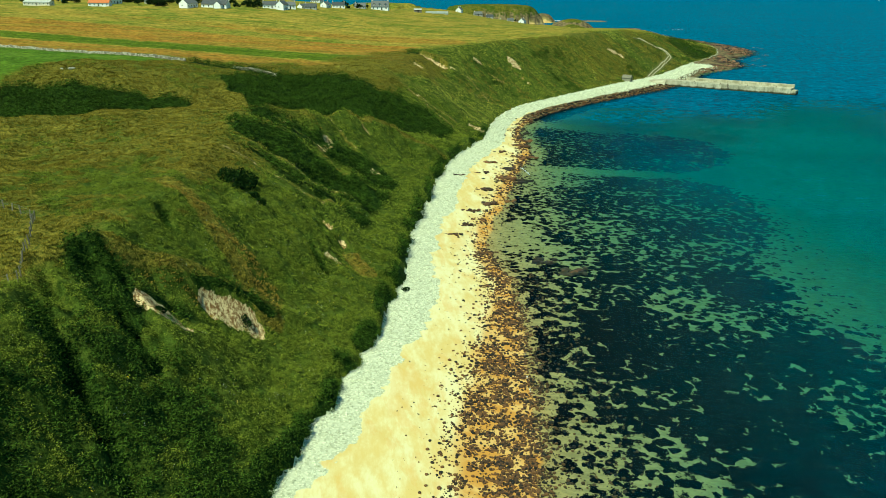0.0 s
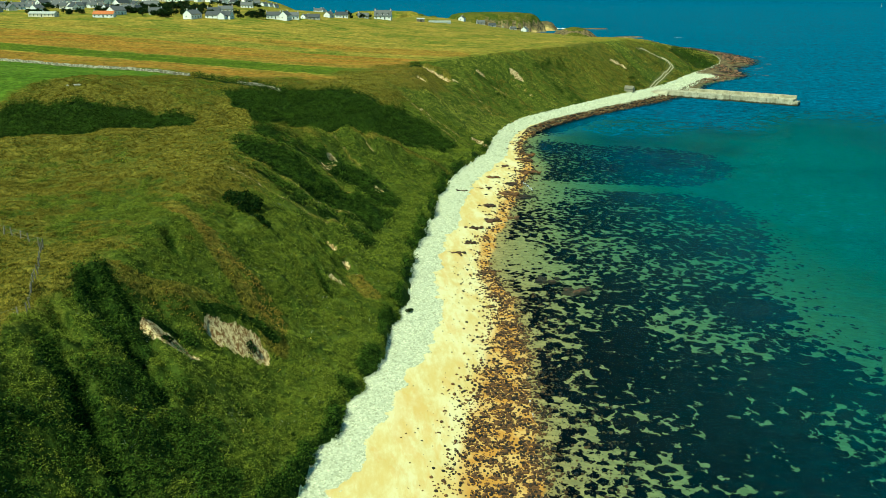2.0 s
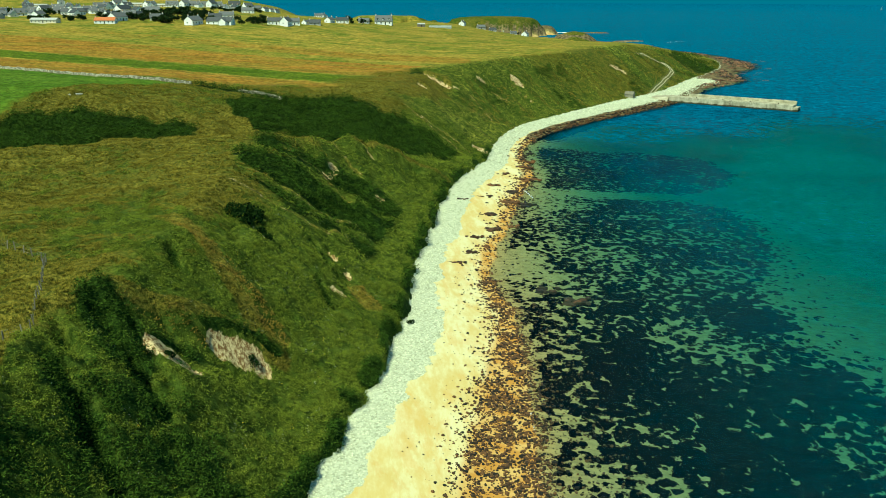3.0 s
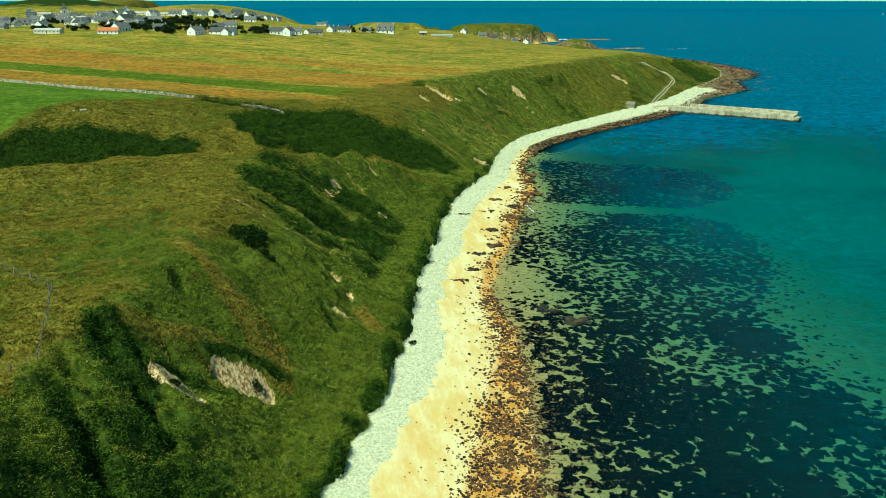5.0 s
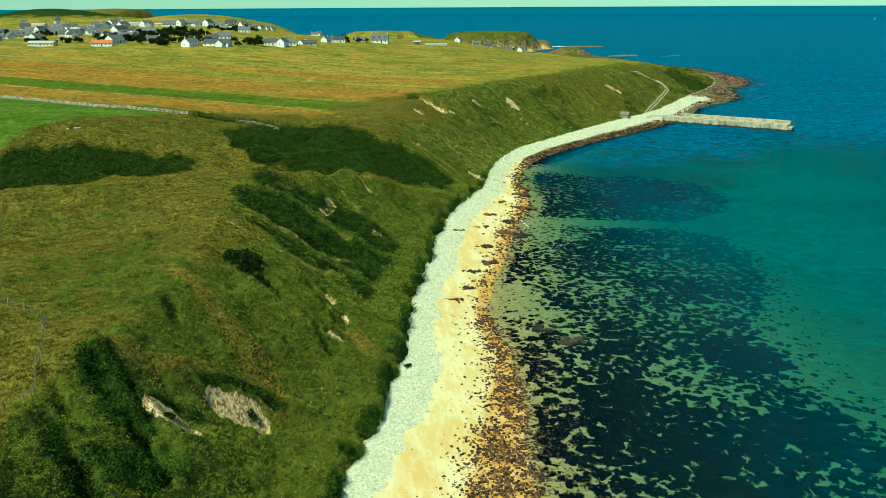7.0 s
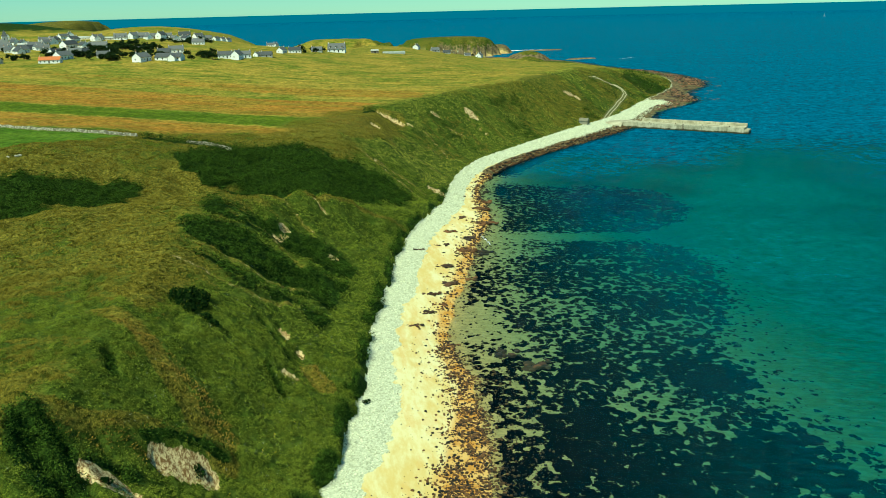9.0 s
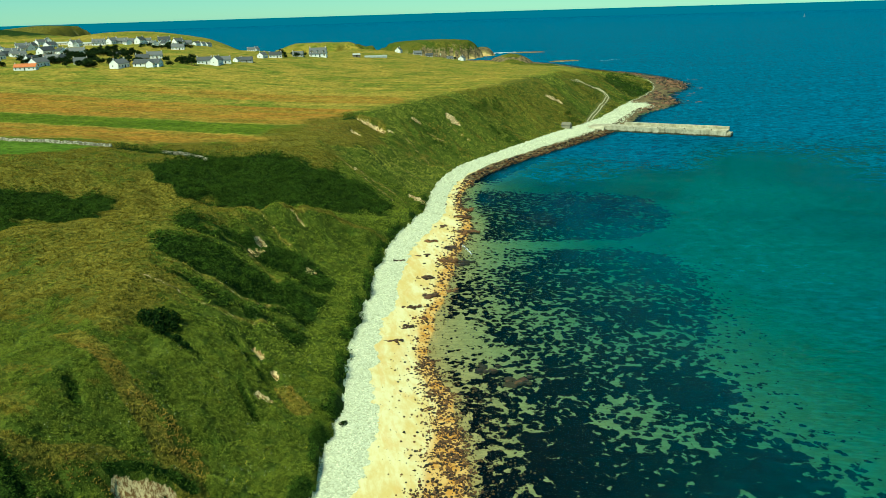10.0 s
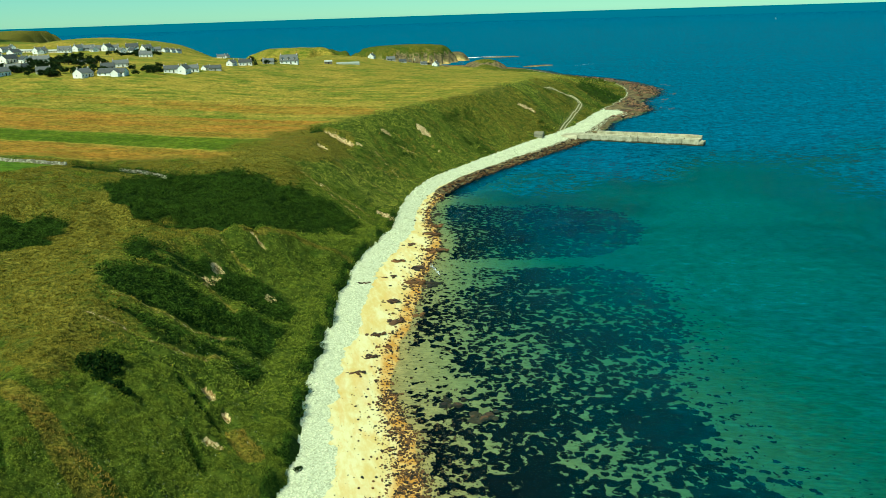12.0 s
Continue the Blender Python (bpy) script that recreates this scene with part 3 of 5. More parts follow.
    rig = smooth(230, 236, p_line) * smooth(270, 264, p_line) + smooth(290, 297, p_line) * smooth(352, 338, p_line) + 0.3 * smooth(338, 350, p_line) * smooth(372, 352, p_line) + 0.5 * smooth(352, 372, p_line) + 0.2 * smooth(354, 358, p_line) * smooth(400, 380, p_line) + 0.14 * smooth(352, 372, p_line) * smooth(-150, -20, x)
    lush = smooth(2, -2, x - curve(y, (100, 190, 228, 248, 400), (-112, -106.5, -102, -85, -85))) * smooth(188, 194, y)
    lush = lush * smooth(1, -2, y - np.interp(x, (-400, -240, -165, -135, -106, -86), (410, 335, 303, 286, 264, 256)))
    field = np.maximum(field, lush)
    track = 0.16 * strip(x, y, [(115, 426), (120, 438), (129.6, 460), (143.3, 492), (148.5, 506), (148.5, 513), (145, 517), (138, 517), (126, 511)], 1.6, 0.1)
    # beach
    land = np.where(on_land, 1.0, 0.0)
    wide_stone = np.interp(y, (50, 69, 82, 104, 150, 210, 240, 262, 330, 420), (0.10, 0.14, 0.22, 0.29, 0.33, 0.34, 0.40, 0.55, 0.62, 0.8))
    stone = np.where(~on_land & (x > foot - 4), smooth(0.08, -0.08, across - wide_stone + 0.16 * (fbm(x / 8, y / 11, 127, 3) - 0.5) + 0.10 * (fbm(x / 1.5, y / 1.5, 129, 2) - 0.5)), 0.0)
    stone = np.maximum(stone, (y > 420) * (y < 760) * ~on_land * smooth(0.8, 0.55, across) * np.where(y > 505, 0.25, 1.0))
    sand = np.where(on_land, 0.0, 1.0)
    weed = np.where(on_land, 0.0, smooth(0.45, 0.85, across - 0.18 * smooth(90, 130, y)))
    rock = np.where((y > 470) & ~on_land & (z > -0.6), 0.9, 0.0) * np.where(y > 505, 0.8 + 0.2 * smooth(0.45, 0.65, across), smooth(0.45, 0.65, across))
    rock = np.maximum(rock, (y > 880) * (z < 11) * (z > -1) * 0.75 * smooth(-160, 40, x))
    rock = np.maximum(rock, (y > 300) * ~on_land * (z > -1) * 0.85 * smooth(0.5, 0.7, across))
    rock = np.maximum(rock, 0.40 * (y > 1000) * (x > 60) * (z > 0) * (z < 20))
    bed = smooth(0.05, -0.22, z)
    out = x - tide
    # weed beds: the near one, a pale band of sand, and the farther deep one
    outer = np.interp(y, (60, 106, 120, 145, 170, 190, 207, 216), (74, 66, 62, 69, 79, 84, 82, 74)) + 7 * (fbm(x / 9, y / 9, 105, 3) - 0.5)
    top = 214 + 0.07 * (x - 40) + 3 * (fbm(x / 8, y / 8, 106, 2) - 0.5)
    kelpy = (0.48 + 0.08 * smooth(24, 40, x) + 0.5 * (fbm(x / 13, y / 13, 103, 3) - 0.5)) * smooth(-0.5, 3, out) * smooth(4, -7, x - outer) * smooth(2, -3, y - top)
    kelpy = np.maximum(kelpy, 0.25 * smooth(18, -4, x - outer) * smooth(3, 10, out) * smooth(3, -1, y - top))
    kelpy = kelpy - 0.26 * patch(x, y, 17, 150, 7, 14, 0, 0.5) - 0.2 * patch(x, y, 27, 141, 5, 8, 0, 0.5) - 0.18 * patch(x, y, 30, 205, 12, 8, 0, 0.5) + 0.08 * smooth(130, 95, y) * smooth(22, 32, x) - 0.12 * patch(x, y, 43, 120, 7, 9, 0.4, 0.7)
    farther = smooth(-3, 3, y - top - 7) * smooth(1, 7, out) * smooth(2, -6, x - np.interp(y, (220, 235, 250, 276, 300), (72, 92, 100, 97, 60))) * smooth(296, 280, y)
    kelpy = np.maximum(kelpy, (0.58 + 0.4 * (fbm(x / 15, y / 15, 104, 3) - 0.5)) * farther)
    kelpy = np.maximum(kelpy, 0.8 * smooth(285, 310, y) * smooth(12, 5, out))
    dark = np.where(bed > 0.02, np.clip(kelpy, 0, 1), dark)
    rust = strip(x, y, [(-36, 109), (-31, 104.5), (-26, 100.5), (-20.5, 96)], 1.7) + strip(x, y, [(-12.6, 122), (-10, 118)], 1.7) + 0.8 * strip(x, y, [(-33.5, 83), (-29, 86.5), (-25.5, 86)], 0.9)
    rust = rust + 0.9 * pale + 0.5 * worn + strip(x, y, [(43, 355), (49, 354), (55, 353.5)], 2.2) + 0.6 * patch(x, y, -14, 296, 13, 13, 0.3, 0.8)
    rust = rust + 0.8 * smooth(290, 320, y) * smooth(36, 30, inland) * smooth(0.70, 0.80, vnoise(q_line / 8, y / 40, 98))
    return dict(path=np.maximum(worn, pale), rust=np.clip(rust, 0, 1), dry=dry * land, dark=dark, bare=bare * land, field=field * land, stone=stone, sand=sand, weed=weed, bed=bed,
                rig=np.clip(rig, 0, 1), lush=lush, rock=rock, track=track, inland=inland, across=across)


g = cover_at(gx, gy, gz)
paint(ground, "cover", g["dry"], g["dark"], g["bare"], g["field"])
paint(ground, "shore", g["stone"], g["sand"], g["weed"], g["bed"])
paint(ground, "rigs", g["rig"], g["lush"], g["rock"], g["track"])

wx, wy, wq = sheet(np.concatenate([-grade(0, 4900, lambda v: max(4, 0.1 * v))[:0:-1], grade(0, 4900, lambda v: 0.5 if v < 40 else max(1.5, 0.03 * v))]),
                   np.concatenate([-grade(0, 4900, lambda v: max(10, 0.2 * v))[:0:-1], grade(0, 4900, lambda v: max(1.5, 0.012 * v))]))
wz = np.clip(-ground_height(wx, wy, False), 0, 9)
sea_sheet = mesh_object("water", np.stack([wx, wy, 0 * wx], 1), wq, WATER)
tagged(sea_sheet, "clear teal sea, shallow over weed and deep blue offshore", "sea", kind="structure")
off = np.maximum(wx - water_line(wy), wy - far_line(wx) - 20)
deep = (1 - np.exp(-wz / 5.0)) ** 1.7
offshore = np.maximum(off - 85, wy - 240 - 0.25 * np.clip(wx - 60, 0, 90)) + 60 * (fbm(wx / 34, wy / 40, 118, 3) - 0.5)
deep = np.maximum(deep, 0.97 * smooth(5, 120, offshore) * smooth(1, 9, off))
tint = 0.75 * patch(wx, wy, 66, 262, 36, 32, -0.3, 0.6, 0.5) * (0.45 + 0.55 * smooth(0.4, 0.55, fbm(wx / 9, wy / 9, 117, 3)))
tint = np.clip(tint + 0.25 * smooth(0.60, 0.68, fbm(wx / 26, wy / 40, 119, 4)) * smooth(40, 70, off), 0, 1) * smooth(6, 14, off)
foam_at = 0.7 * strip(wx, wy, [(24.5, 222), (26.5, 208)], 0.5) + 0.62 * strip(wx, wy, [(12.3, 84), (12.9, 93.6), (13.0, 104.4)], 0.45, 0.6) + 0.5 * strip(wx, wy, [(14.8, 143), (13.2, 152), (12.3, 160)], 0.5, 0.6)
foam_at = foam_at + 0.8 * strip(wx, wy, [(170, 1165), (215, 1175)], 9) + 0.6 * strip(wx, wy, [(265, 936), (290, 946)], 5)
paint(sea_sheet, "clarity", np.exp(-0.80 * wz), np.exp(-0.27 * wz), np.exp(-0.27 * wz), 1 + 0 * wz)
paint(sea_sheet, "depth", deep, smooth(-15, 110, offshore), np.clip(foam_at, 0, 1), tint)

# upright backdrop ring that glows in the far sea's colour, up to the horizon
ring = bmesh.new()
low, high = [], []
for k in range(96):
    a = 2 * math.pi * k / 96
    low.append(ring.verts.new((4850 * math.cos(a), 4850 * math.sin(a), -3)))
    high.append(ring.verts.new((4850 * math.cos(a), 4850 * math.sin(a), 42)))
for k in range(96):
    ring.faces.new((low[k], low[(k + 1) % 96], high[(k + 1) % 96], high[k]))
far_mat = Nodes("glowing_far_sea")
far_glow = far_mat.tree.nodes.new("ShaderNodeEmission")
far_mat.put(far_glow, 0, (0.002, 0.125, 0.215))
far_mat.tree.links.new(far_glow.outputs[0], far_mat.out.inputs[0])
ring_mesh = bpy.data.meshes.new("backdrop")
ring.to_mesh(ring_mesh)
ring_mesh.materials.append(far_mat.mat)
tagged(new("backdrop", ring_mesh), "glowing backdrop strip coloured as far blue sea along the horizon", "backdrop", kind="structure")


# ---- things ----
def part(name, bm, material, parent, label=""):
    """Links a bmesh as one mesh object under a thing or a part."""
    me = bpy.data.meshes.new(name)
    bmesh.ops.recalc_face_normals(bm, faces=bm.faces)
    bm.to_mesh(me)
    bm.free()
    me.materials.append(material)
    ob = new(name, me)
    ob.parent = parent
    return tagged(ob, label)


def thing(name, m, label, category, group=""):
    ob = new(name)
    ob.empty_display_size = 0.2
    ob.matrix_basis = m
    return tagged(ob, label, category, group)


def box(bm, x0, y0, z0, x1, y1, z1, bevel=0.0):
    made = bmesh.ops.create_cube(bm, size=1)["verts"]
    for v in made:
        v.co = Vector(((x0 + x1) / 2 + v.co.x * (x1 - x0), (y0 + y1) / 2 + v.co.y * (y1 - y0), (z0 + z1) / 2 + v.co.z * (z1 - z0)))
    if bevel:
        edges = list({e for v in made for e in v.link_edges})
        bmesh.ops.bevel(bm, geom=edges, offset=bevel, segments=1, affect="EDGES")
    return bm


def boxed(*args, **kw):
    return box(bmesh.new(), *args, **kw)


def prism(bm, pts, x0, x1):
    """A bar along x with the section pts (y, z)."""
    a = [bm.verts.new((x0, y, z)) for y, z in pts]
    b = [bm.verts.new((x1, y, z)) for y, z in pts]
    for k in range(len(pts)):
        j = (k + 1) % len(pts)
        bm.faces.new((a[k], a[j], b[j], b[k]))
    bm.faces.new(a)
    bm.faces.new(b[::-1])
    return bm


def height_at(x, y):
    return float(ground_height(np.array([x]), np.array([y]))[0])


WOOD = plain("grey_wood", (0.13, 0.11, 0.08), (0.25, 0.22, 0.16), 3.0, 0.85, by="object")
WIRE = plain("fence_wire", (0.25, 0.25, 0.24), (0.35, 0.35, 0.33), 3.0, 0.5)
TIN = plain("pale_sheet_roof", (0.33, 0.34, 0.31), (0.48, 0.49, 0.45), 0.8, 0.6)
DOOR = plain("dark_door", (0.03, 0.03, 0.03), (0.07, 0.06, 0.05), 2.0, 0.7)
BRICK = plain("chimney_render", (0.45, 0.42, 0.36), (0.62, 0.60, 0.54), 1.0, 0.9)
CREAM = plain("cream_render", (0.60, 0.55, 0.42), (0.68, 0.63, 0.50), 0.5, 0.85)
GREYWALL = plain("grey_render", (0.30, 0.30, 0.28), (0.42, 0.42, 0.39), 0.5, 0.85)
TILE = plain("orange_tile_roof", (0.42, 0.12, 0.04), (0.55, 0.18, 0.06), 2.0, 0.75)
POLY = plain("greenhouse_cover", (0.24, 0.27, 0.24), (0.34, 0.37, 0.33), 0.7, 0.45, 0.5)
BARK = plain("bark", (0.06, 0.045, 0.03), (0.12, 0.09, 0.06), 3.0, 0.9)
LEAF = plain("dark_tree_leaves", (0.008, 0.020, 0.006), (0.026, 0.048, 0.010), 0.8, 0.85, 0.08, by="island")
GORSE = plain("gorse_leaves", (0.005, 0.016, 0.003), (0.018, 0.040, 0.006), 1.2, 0.9, 0.05, by="island")
ROCK = plain("weedy_rock", (0.018, 0.013, 0.009), (0.10, 0.05, 0.022), 1.4, 0.8, 0.35, by="object", relief=0.08)
RUST = plain("rust_weed_rock", (0.040, 0.022, 0.009), (0.19, 0.085, 0.028), 1.6, 0.8, 0.3, by="object", relief=0.08)
STONE = plain("pale_beach_stone", (0.40, 0.42, 0.28), (0.74, 0.75, 0.54), 0.9, 0.85, 0.25, by="object")
SAILCLOTH = plain("white_sail", (0.75, 0.76, 0.74), (0.82, 0.82, 0.8), 1.0, 0.8)


def window(parent, x, y, z, w, h, turn):
    """A window with frame and pane on a wall face; turn 0 faces -y, 90 faces +x."""
    hole = part("window", box(bmesh.new(), -w / 2, -0.03, -h / 2, w / 2, 0.05, h / 2), SAILCLOTH, parent, "white painted frame")
    hole.matrix_basis = pose(x, y, z, 0, 0, turn)
    part("pane", boxed(-w / 2 + 0.09, -0.05, -h / 2 + 0.09, w / 2 - 0.09, -0.034, h / 2 - 0.09), GLASS, hole, "dark glass pane")


def house(m, long, deep, wall_h, roof_h, wall_mat, roof_mat, label, chimneys=2, dormers=0, wing=0):
    ob = thing("house", m, label, "house", "village houses")
    bm = bmesh.new()
    prism(bm, [(-deep / 2, -1.5), (deep / 2, -1.5), (deep / 2, wall_h), (0, wall_h + roof_h - 0.05), (-deep / 2, wall_h)], -long / 2, long / 2)
    part("wall", bm, wall_mat, ob)
    for side in (-1, 1):
        bm = bmesh.new()
        eave, e = deep / 2 + 0.35, 0.35 * roof_h / (deep / 2)
        prism(bm, [(side * eave, wall_h - e), (0, wall_h + roof_h), (0, wall_h + roof_h + 0.2), (side * eave, wall_h - e + 0.2)], -long / 2 - 0.2, long / 2 + 0.2)
        part("roof", bm, roof_mat, ob, "grey slate roof slope")
    for k in range(chimneys):
        x = (-1, 1)[k % 2] * (long / 2 - 0.55)
        ch = part("chimney", boxed(x - 0.4, -0.35, wall_h + roof_h - 0.6, x + 0.4, 0.35, wall_h + roof_h + 1.1), BRICK, ob, "rendered chimney stack")
        for px in (-0.18, 0.18):
            pot = bmesh.new()
            bmesh.ops.create_cone(pot, cap_ends=True, segments=8, radius1=0.12, radius2=0.1, depth=0.4, matrix=Matrix.Translation((x + px, 0, wall_h + roof_h + 1.3)))
            part("chimney_pot", pot, TILE, ch, "clay pot")
    storeys = 2 if wall_h > 4 else 1
    n = max(2, int(long / 3.2))
    for s in range(storeys):
        z = 1.5 + 2.5 * s
        for k in range(n):
            x = -long / 2 + (k + 0.5) * long / n
            for side in (-1, 1):
                if s == 0 and k == n // 2 and side < 0:
                    part("door", boxed(x - 0.5, -deep / 2 - 0.06, 0.05, x + 0.5, -deep / 2 + 0.04, 2.1), DOOR, ob, "dark front door")
                else:
                    window(ob, x, side * deep / 2, z, 1.1, 1.25, 0 if side < 0 else 180)
    for side in (-1, 1):
        window(ob, side * long / 2, 0.8, wall_h * 0.55 if storeys > 1 else 1.6, 0.9, 1.1, 90 * side)
    for k in range(dormers):
        x = -long / 2 + (k + 0.5) * long / dormers
        bm = bmesh.new()
        box(bm, x - 0.8, -deep / 2 + 0.5, wall_h - 0.1, x + 0.8, -0.3, wall_h + 1.6)
        dm = part("dormer", bm, wall_mat, ob, "white dormer")
        bm = prism(bmesh.new(), [(-1.05, 0), (1.05, 0), (0, 0.9)], -deep / 2 + 0.3, -0.2)
        bm.transform(Matrix(((0, 1, 0, x), (1, 0, 0, 0), (0, 0, 1, wall_h + 1.58), (0, 0, 0, 1))))
        part("dormer_roof", bm, roof_mat, dm, "small slate roof")
        window(dm, x, -deep / 2 + 0.5, wall_h + 0.8, 1.1, 1.2, 0)
    if wing:
        bm = prism(bmesh.new(), [(-2.6, -1.5), (2.6, -1.5), (2.6, 2.5), (0, 4.6), (-2.6, 2.5)], 0, deep / 2 + wing)
        bm.transform(pose(long * 0.22, 0, 0, 0, 0, -90))
        part("wing", bm, wall_mat, ob, "gabled wing")
        for side in (-1, 1):
            bm = prism(bmesh.new(), [(side * 2.95, 2.22), (0, 4.62), (0, 4.8), (side * 2.95, 2.4)], 0, deep / 2 + wing + 0.15)
            bm.transform(pose(long * 0.22, 0, 0, 0, 0, -90))
            part("wing_roof", bm, roof_mat, ob, "slate roof of the wing")
    return ob


KINDS = {
    "croft": house(pose(-154, 520, 0), 13, 7, 3.2, 2.8, RENDERED, SLATE, "white rendered cottage with slate roof and gable chimneys"),
    "tall": house(pose(-42, 678, 0), 13, 7.5, 4.9, 3.4, RENDERED, SLATE, "two-storey white rendered house with slate roof", 2, 0, 0),
    "dormer": house(pose(-42, 678, 0), 14, 8, 2.9, 4.2, RENDERED, SLATE, "white rendered house with dormers in its slate roof", 2, 3, 0),
    "bungalow": house(pose(-133, 527, 0), 19, 8, 2.6, 2.6, RENDERED, SLATE, "long white bungalow with gabled wing and slate roof", 0, 0, 4),
    "grey": house(pose(-56, 670, 0), 11, 7, 2.6, 2.8, GREYWALL, SLATE, "grey rendered cottage with slate roof", 1),
    "cream": house(pose(-262, 716, 0), 12, 7.5, 2.8, 3.4, CREAM, SLATE, "cream rendered house with slate roof", 2),
    "long": house(pose(-241, 505, 0), 24, 7, 2.6, 1.6, CREAM, TIN, "long low building with a pale sheet roof", 0),
    "orange": house(pose(-203, 502, 0), 17, 8, 2.7, 2.4, RENDERED, TILE, "white bungalow with an orange tiled roof", 1),
}


def settle(rows):
    for kind, x, y, turn, size in rows:
        first = KINDS[kind]
        m = pose(x, y, height_at(x, y) - 0.1, 0, 0, turn) @ Matrix.Scale(0.86 * size, 4)
        if first.name in settled:
            copy_thing(first, m).matrix_basis = m
        else:
            first.matrix_basis = m
            settled.add(first.name)


settled = set()
# lower edge of the village
settle([("croft", -151, 512, 72, 1.0), ("bungalow", -136, 519, -8, 1.0), ("croft", -146, 574, 15, 0.9), ("grey", -149, 555, 10, 0.9), ("croft", -106, 539, 10, 0.85), ("tall", -98, 537, 80, 0.8), ("croft", -96, 548, 15, 0.85),
        ("grey", -83, 562, 5, 0.8), ("croft", -89, 562, 70, 0.6), ("long", -241, 508, -8, 0.84), ("orange", -203, 506, 5, 0.84), ("croft", -219, 555, 70, 0.84)])
settle([("croft", -202, 523, 70, 1.0), ("grey", -206, 553, 10, 1.0), ("croft", -203, 560, 75, 0.85), ("cream", -180, 531, 15, 0.8), ("grey", -185, 619, 5, 0.6), ("croft", -264, 607, 70, 1.0), ("croft", -281, 673, 20, 1.0)])
# the middle rows
settle([("croft", -248, 654, 68, 1.15), ("long", -240, 680, 4, 0.8), ("croft", -219, 638, 5, 1.0), ("croft", -276, 737, 72, 1.0), ("long", -274, 758, -4, 0.75), ("croft", -300, 779, 60, 0.9), ("croft", -293, 739, 80, 1.0), ("croft", -256, 740, 65, 1.0),
        ("long", -246, 745, 5, 0.7), ("dormer", -237, 743, 8, 0.9)])
settle([("dormer", -296, 589, 30, 0.84), ("croft", -269, 559, 80, 0.84), ("grey", -302, 574, 10, 0.84), ("grey", -290, 545, -10, 0.84), ("tall", -316, 666, 70, 0.84), ("croft", -356, 679, 15, 0.84), ("croft", -318, 701, 0, 0.84), ("long", -300, 705, 12, 0.84),
        ("croft", -262, 640, 15, 0.84), ("grey", -278, 655, 70, 0.84), ("croft", -292, 640, 5, 0.84), ("croft", -290, 715, 65, 0.84), ("croft", -272, 610, 20, 0.84), ("tall", -330, 610, 10, 0.84), ("croft", -345, 640, 70, 0.84)])
# the upper rows
settle([("croft", -229, 755, 70, 1.0), ("grey", -222, 759, 10, 1.0), ("cream", -212, 757, 20, 0.9), ("tall", -206, 758, 75, 0.9), ("croft", -203, 764, 10, 0.9), ("tall", -187, 766, 12, 0.95), ("dormer", -179, 784, 60, 0.9), ("croft", -159, 696, 8, 0.9),
        ("grey", -173, 794, 15, 0.9), ("croft", -167, 804, 70, 0.7), ("croft", -164, 816, 75, 0.7), ("croft", -160, 822, 72, 0.7)])
settle([("tall", -384, 779, 20, 0.84), ("croft", -362, 790, 5, 0.84), ("grey", -330, 720, 25, 0.84), ("croft", -344, 735, 75, 0.84), ("croft", -310, 760, 30, 0.84), ("cream", -335, 690, 10, 0.84)])
# scattered houses on the rising ground behind
settle([("dormer", -420, 850, -50, 1.0), ("long", -404, 846, -8, 0.8), ("tall", -392, 866, -55, 0.9), ("croft", -350, 790, -48, 0.9), ("croft", -330, 745, -40, 0.9), ("croft", -318, 735, -52, 0.9),
        ("dormer", -288, 722, -45, 0.9), ("croft", -300, 795, -60, 0.9), ("bungalow", -312, 690, -20, 0.7), ("croft", -342, 720, -55, 0.9), ("tall", -346, 700, -48, 0.8), ("croft", -268, 648, -42, 0.95),
        ("croft", -236, 652, -50, 1.0), ("dormer", -226, 644, -35, 0.8), ("croft", -282, 578, -48, 0.85), ("croft", -342, 655, -40, 0.85), ("cream", -290, 566, -50, 0.8), ("croft", -256, 738, -55, 0.85),
        ("croft", -216, 752, -48, 0.8), ("croft", -190, 742, -52, 0.85), ("croft", -182, 748, -46, 0.85), ("croft", -166, 718, -40, 0.8), ("croft", -258, 590, -44, 0.85), ("grey", -238, 590, -20, 0.8)])
# houses towards the far headlands
settle([("croft", -80, 616, 75, 0.8), ("croft", -72, 628, 10, 0.85), ("grey", -58, 657, 0, 0.9), ("dormer", -43, 669, -3, 1.15), ("croft", -100, 698, 10, 0.6), ("croft", -97, 705, 75, 0.6), ("croft", 26, 830, 78, 0.95),
        ("grey", 46, 852, 10, 0.9), ("grey", 58, 850, 0, 0.8), ("croft", 92, 850, 72, 0.95), ("grey", 80, 852, 5, 0.7)])


def tunnel(m, long, half, high):
    ob = thing("greenhouse", m, "long low white polytunnel greenhouse on the grass", "greenhouse")
    arc = [(half * math.cos(a), high * math.sin(a)) for a in np.linspace(math.pi, 0, 9)]
    part("cover", prism(bmesh.new(), [(-half, -1)] + arc + [(half, -1)], -long / 2, long / 2), POLY, ob)
    for k in range(9):
        x = -long / 2 + k * long / 8
        part("hoop", prism(bmesh.new(), [(y * 1.015, z * 1.015) for y, z in arc] + [(y * 0.985, z * 0.985) for y, z in arc[::-1]], x - 0.06, x + 0.06), WIRE, ob, "grey metal hoop")
    part("door", boxed(-long / 2 - 0.05, -0.6, 0, -long / 2 + 0.03, 0.6, 2), DOOR, ob, "dark end door")


tunnel(pose(3, 697, height_at(3, 697), 0, 0, 4), 19, 1.8, 1.7)
shed = thing("shed", pose(-13, 690, height_at(-13, 690), 0, 0, 10), "small grey timber shed with a sheet roof", "shed")
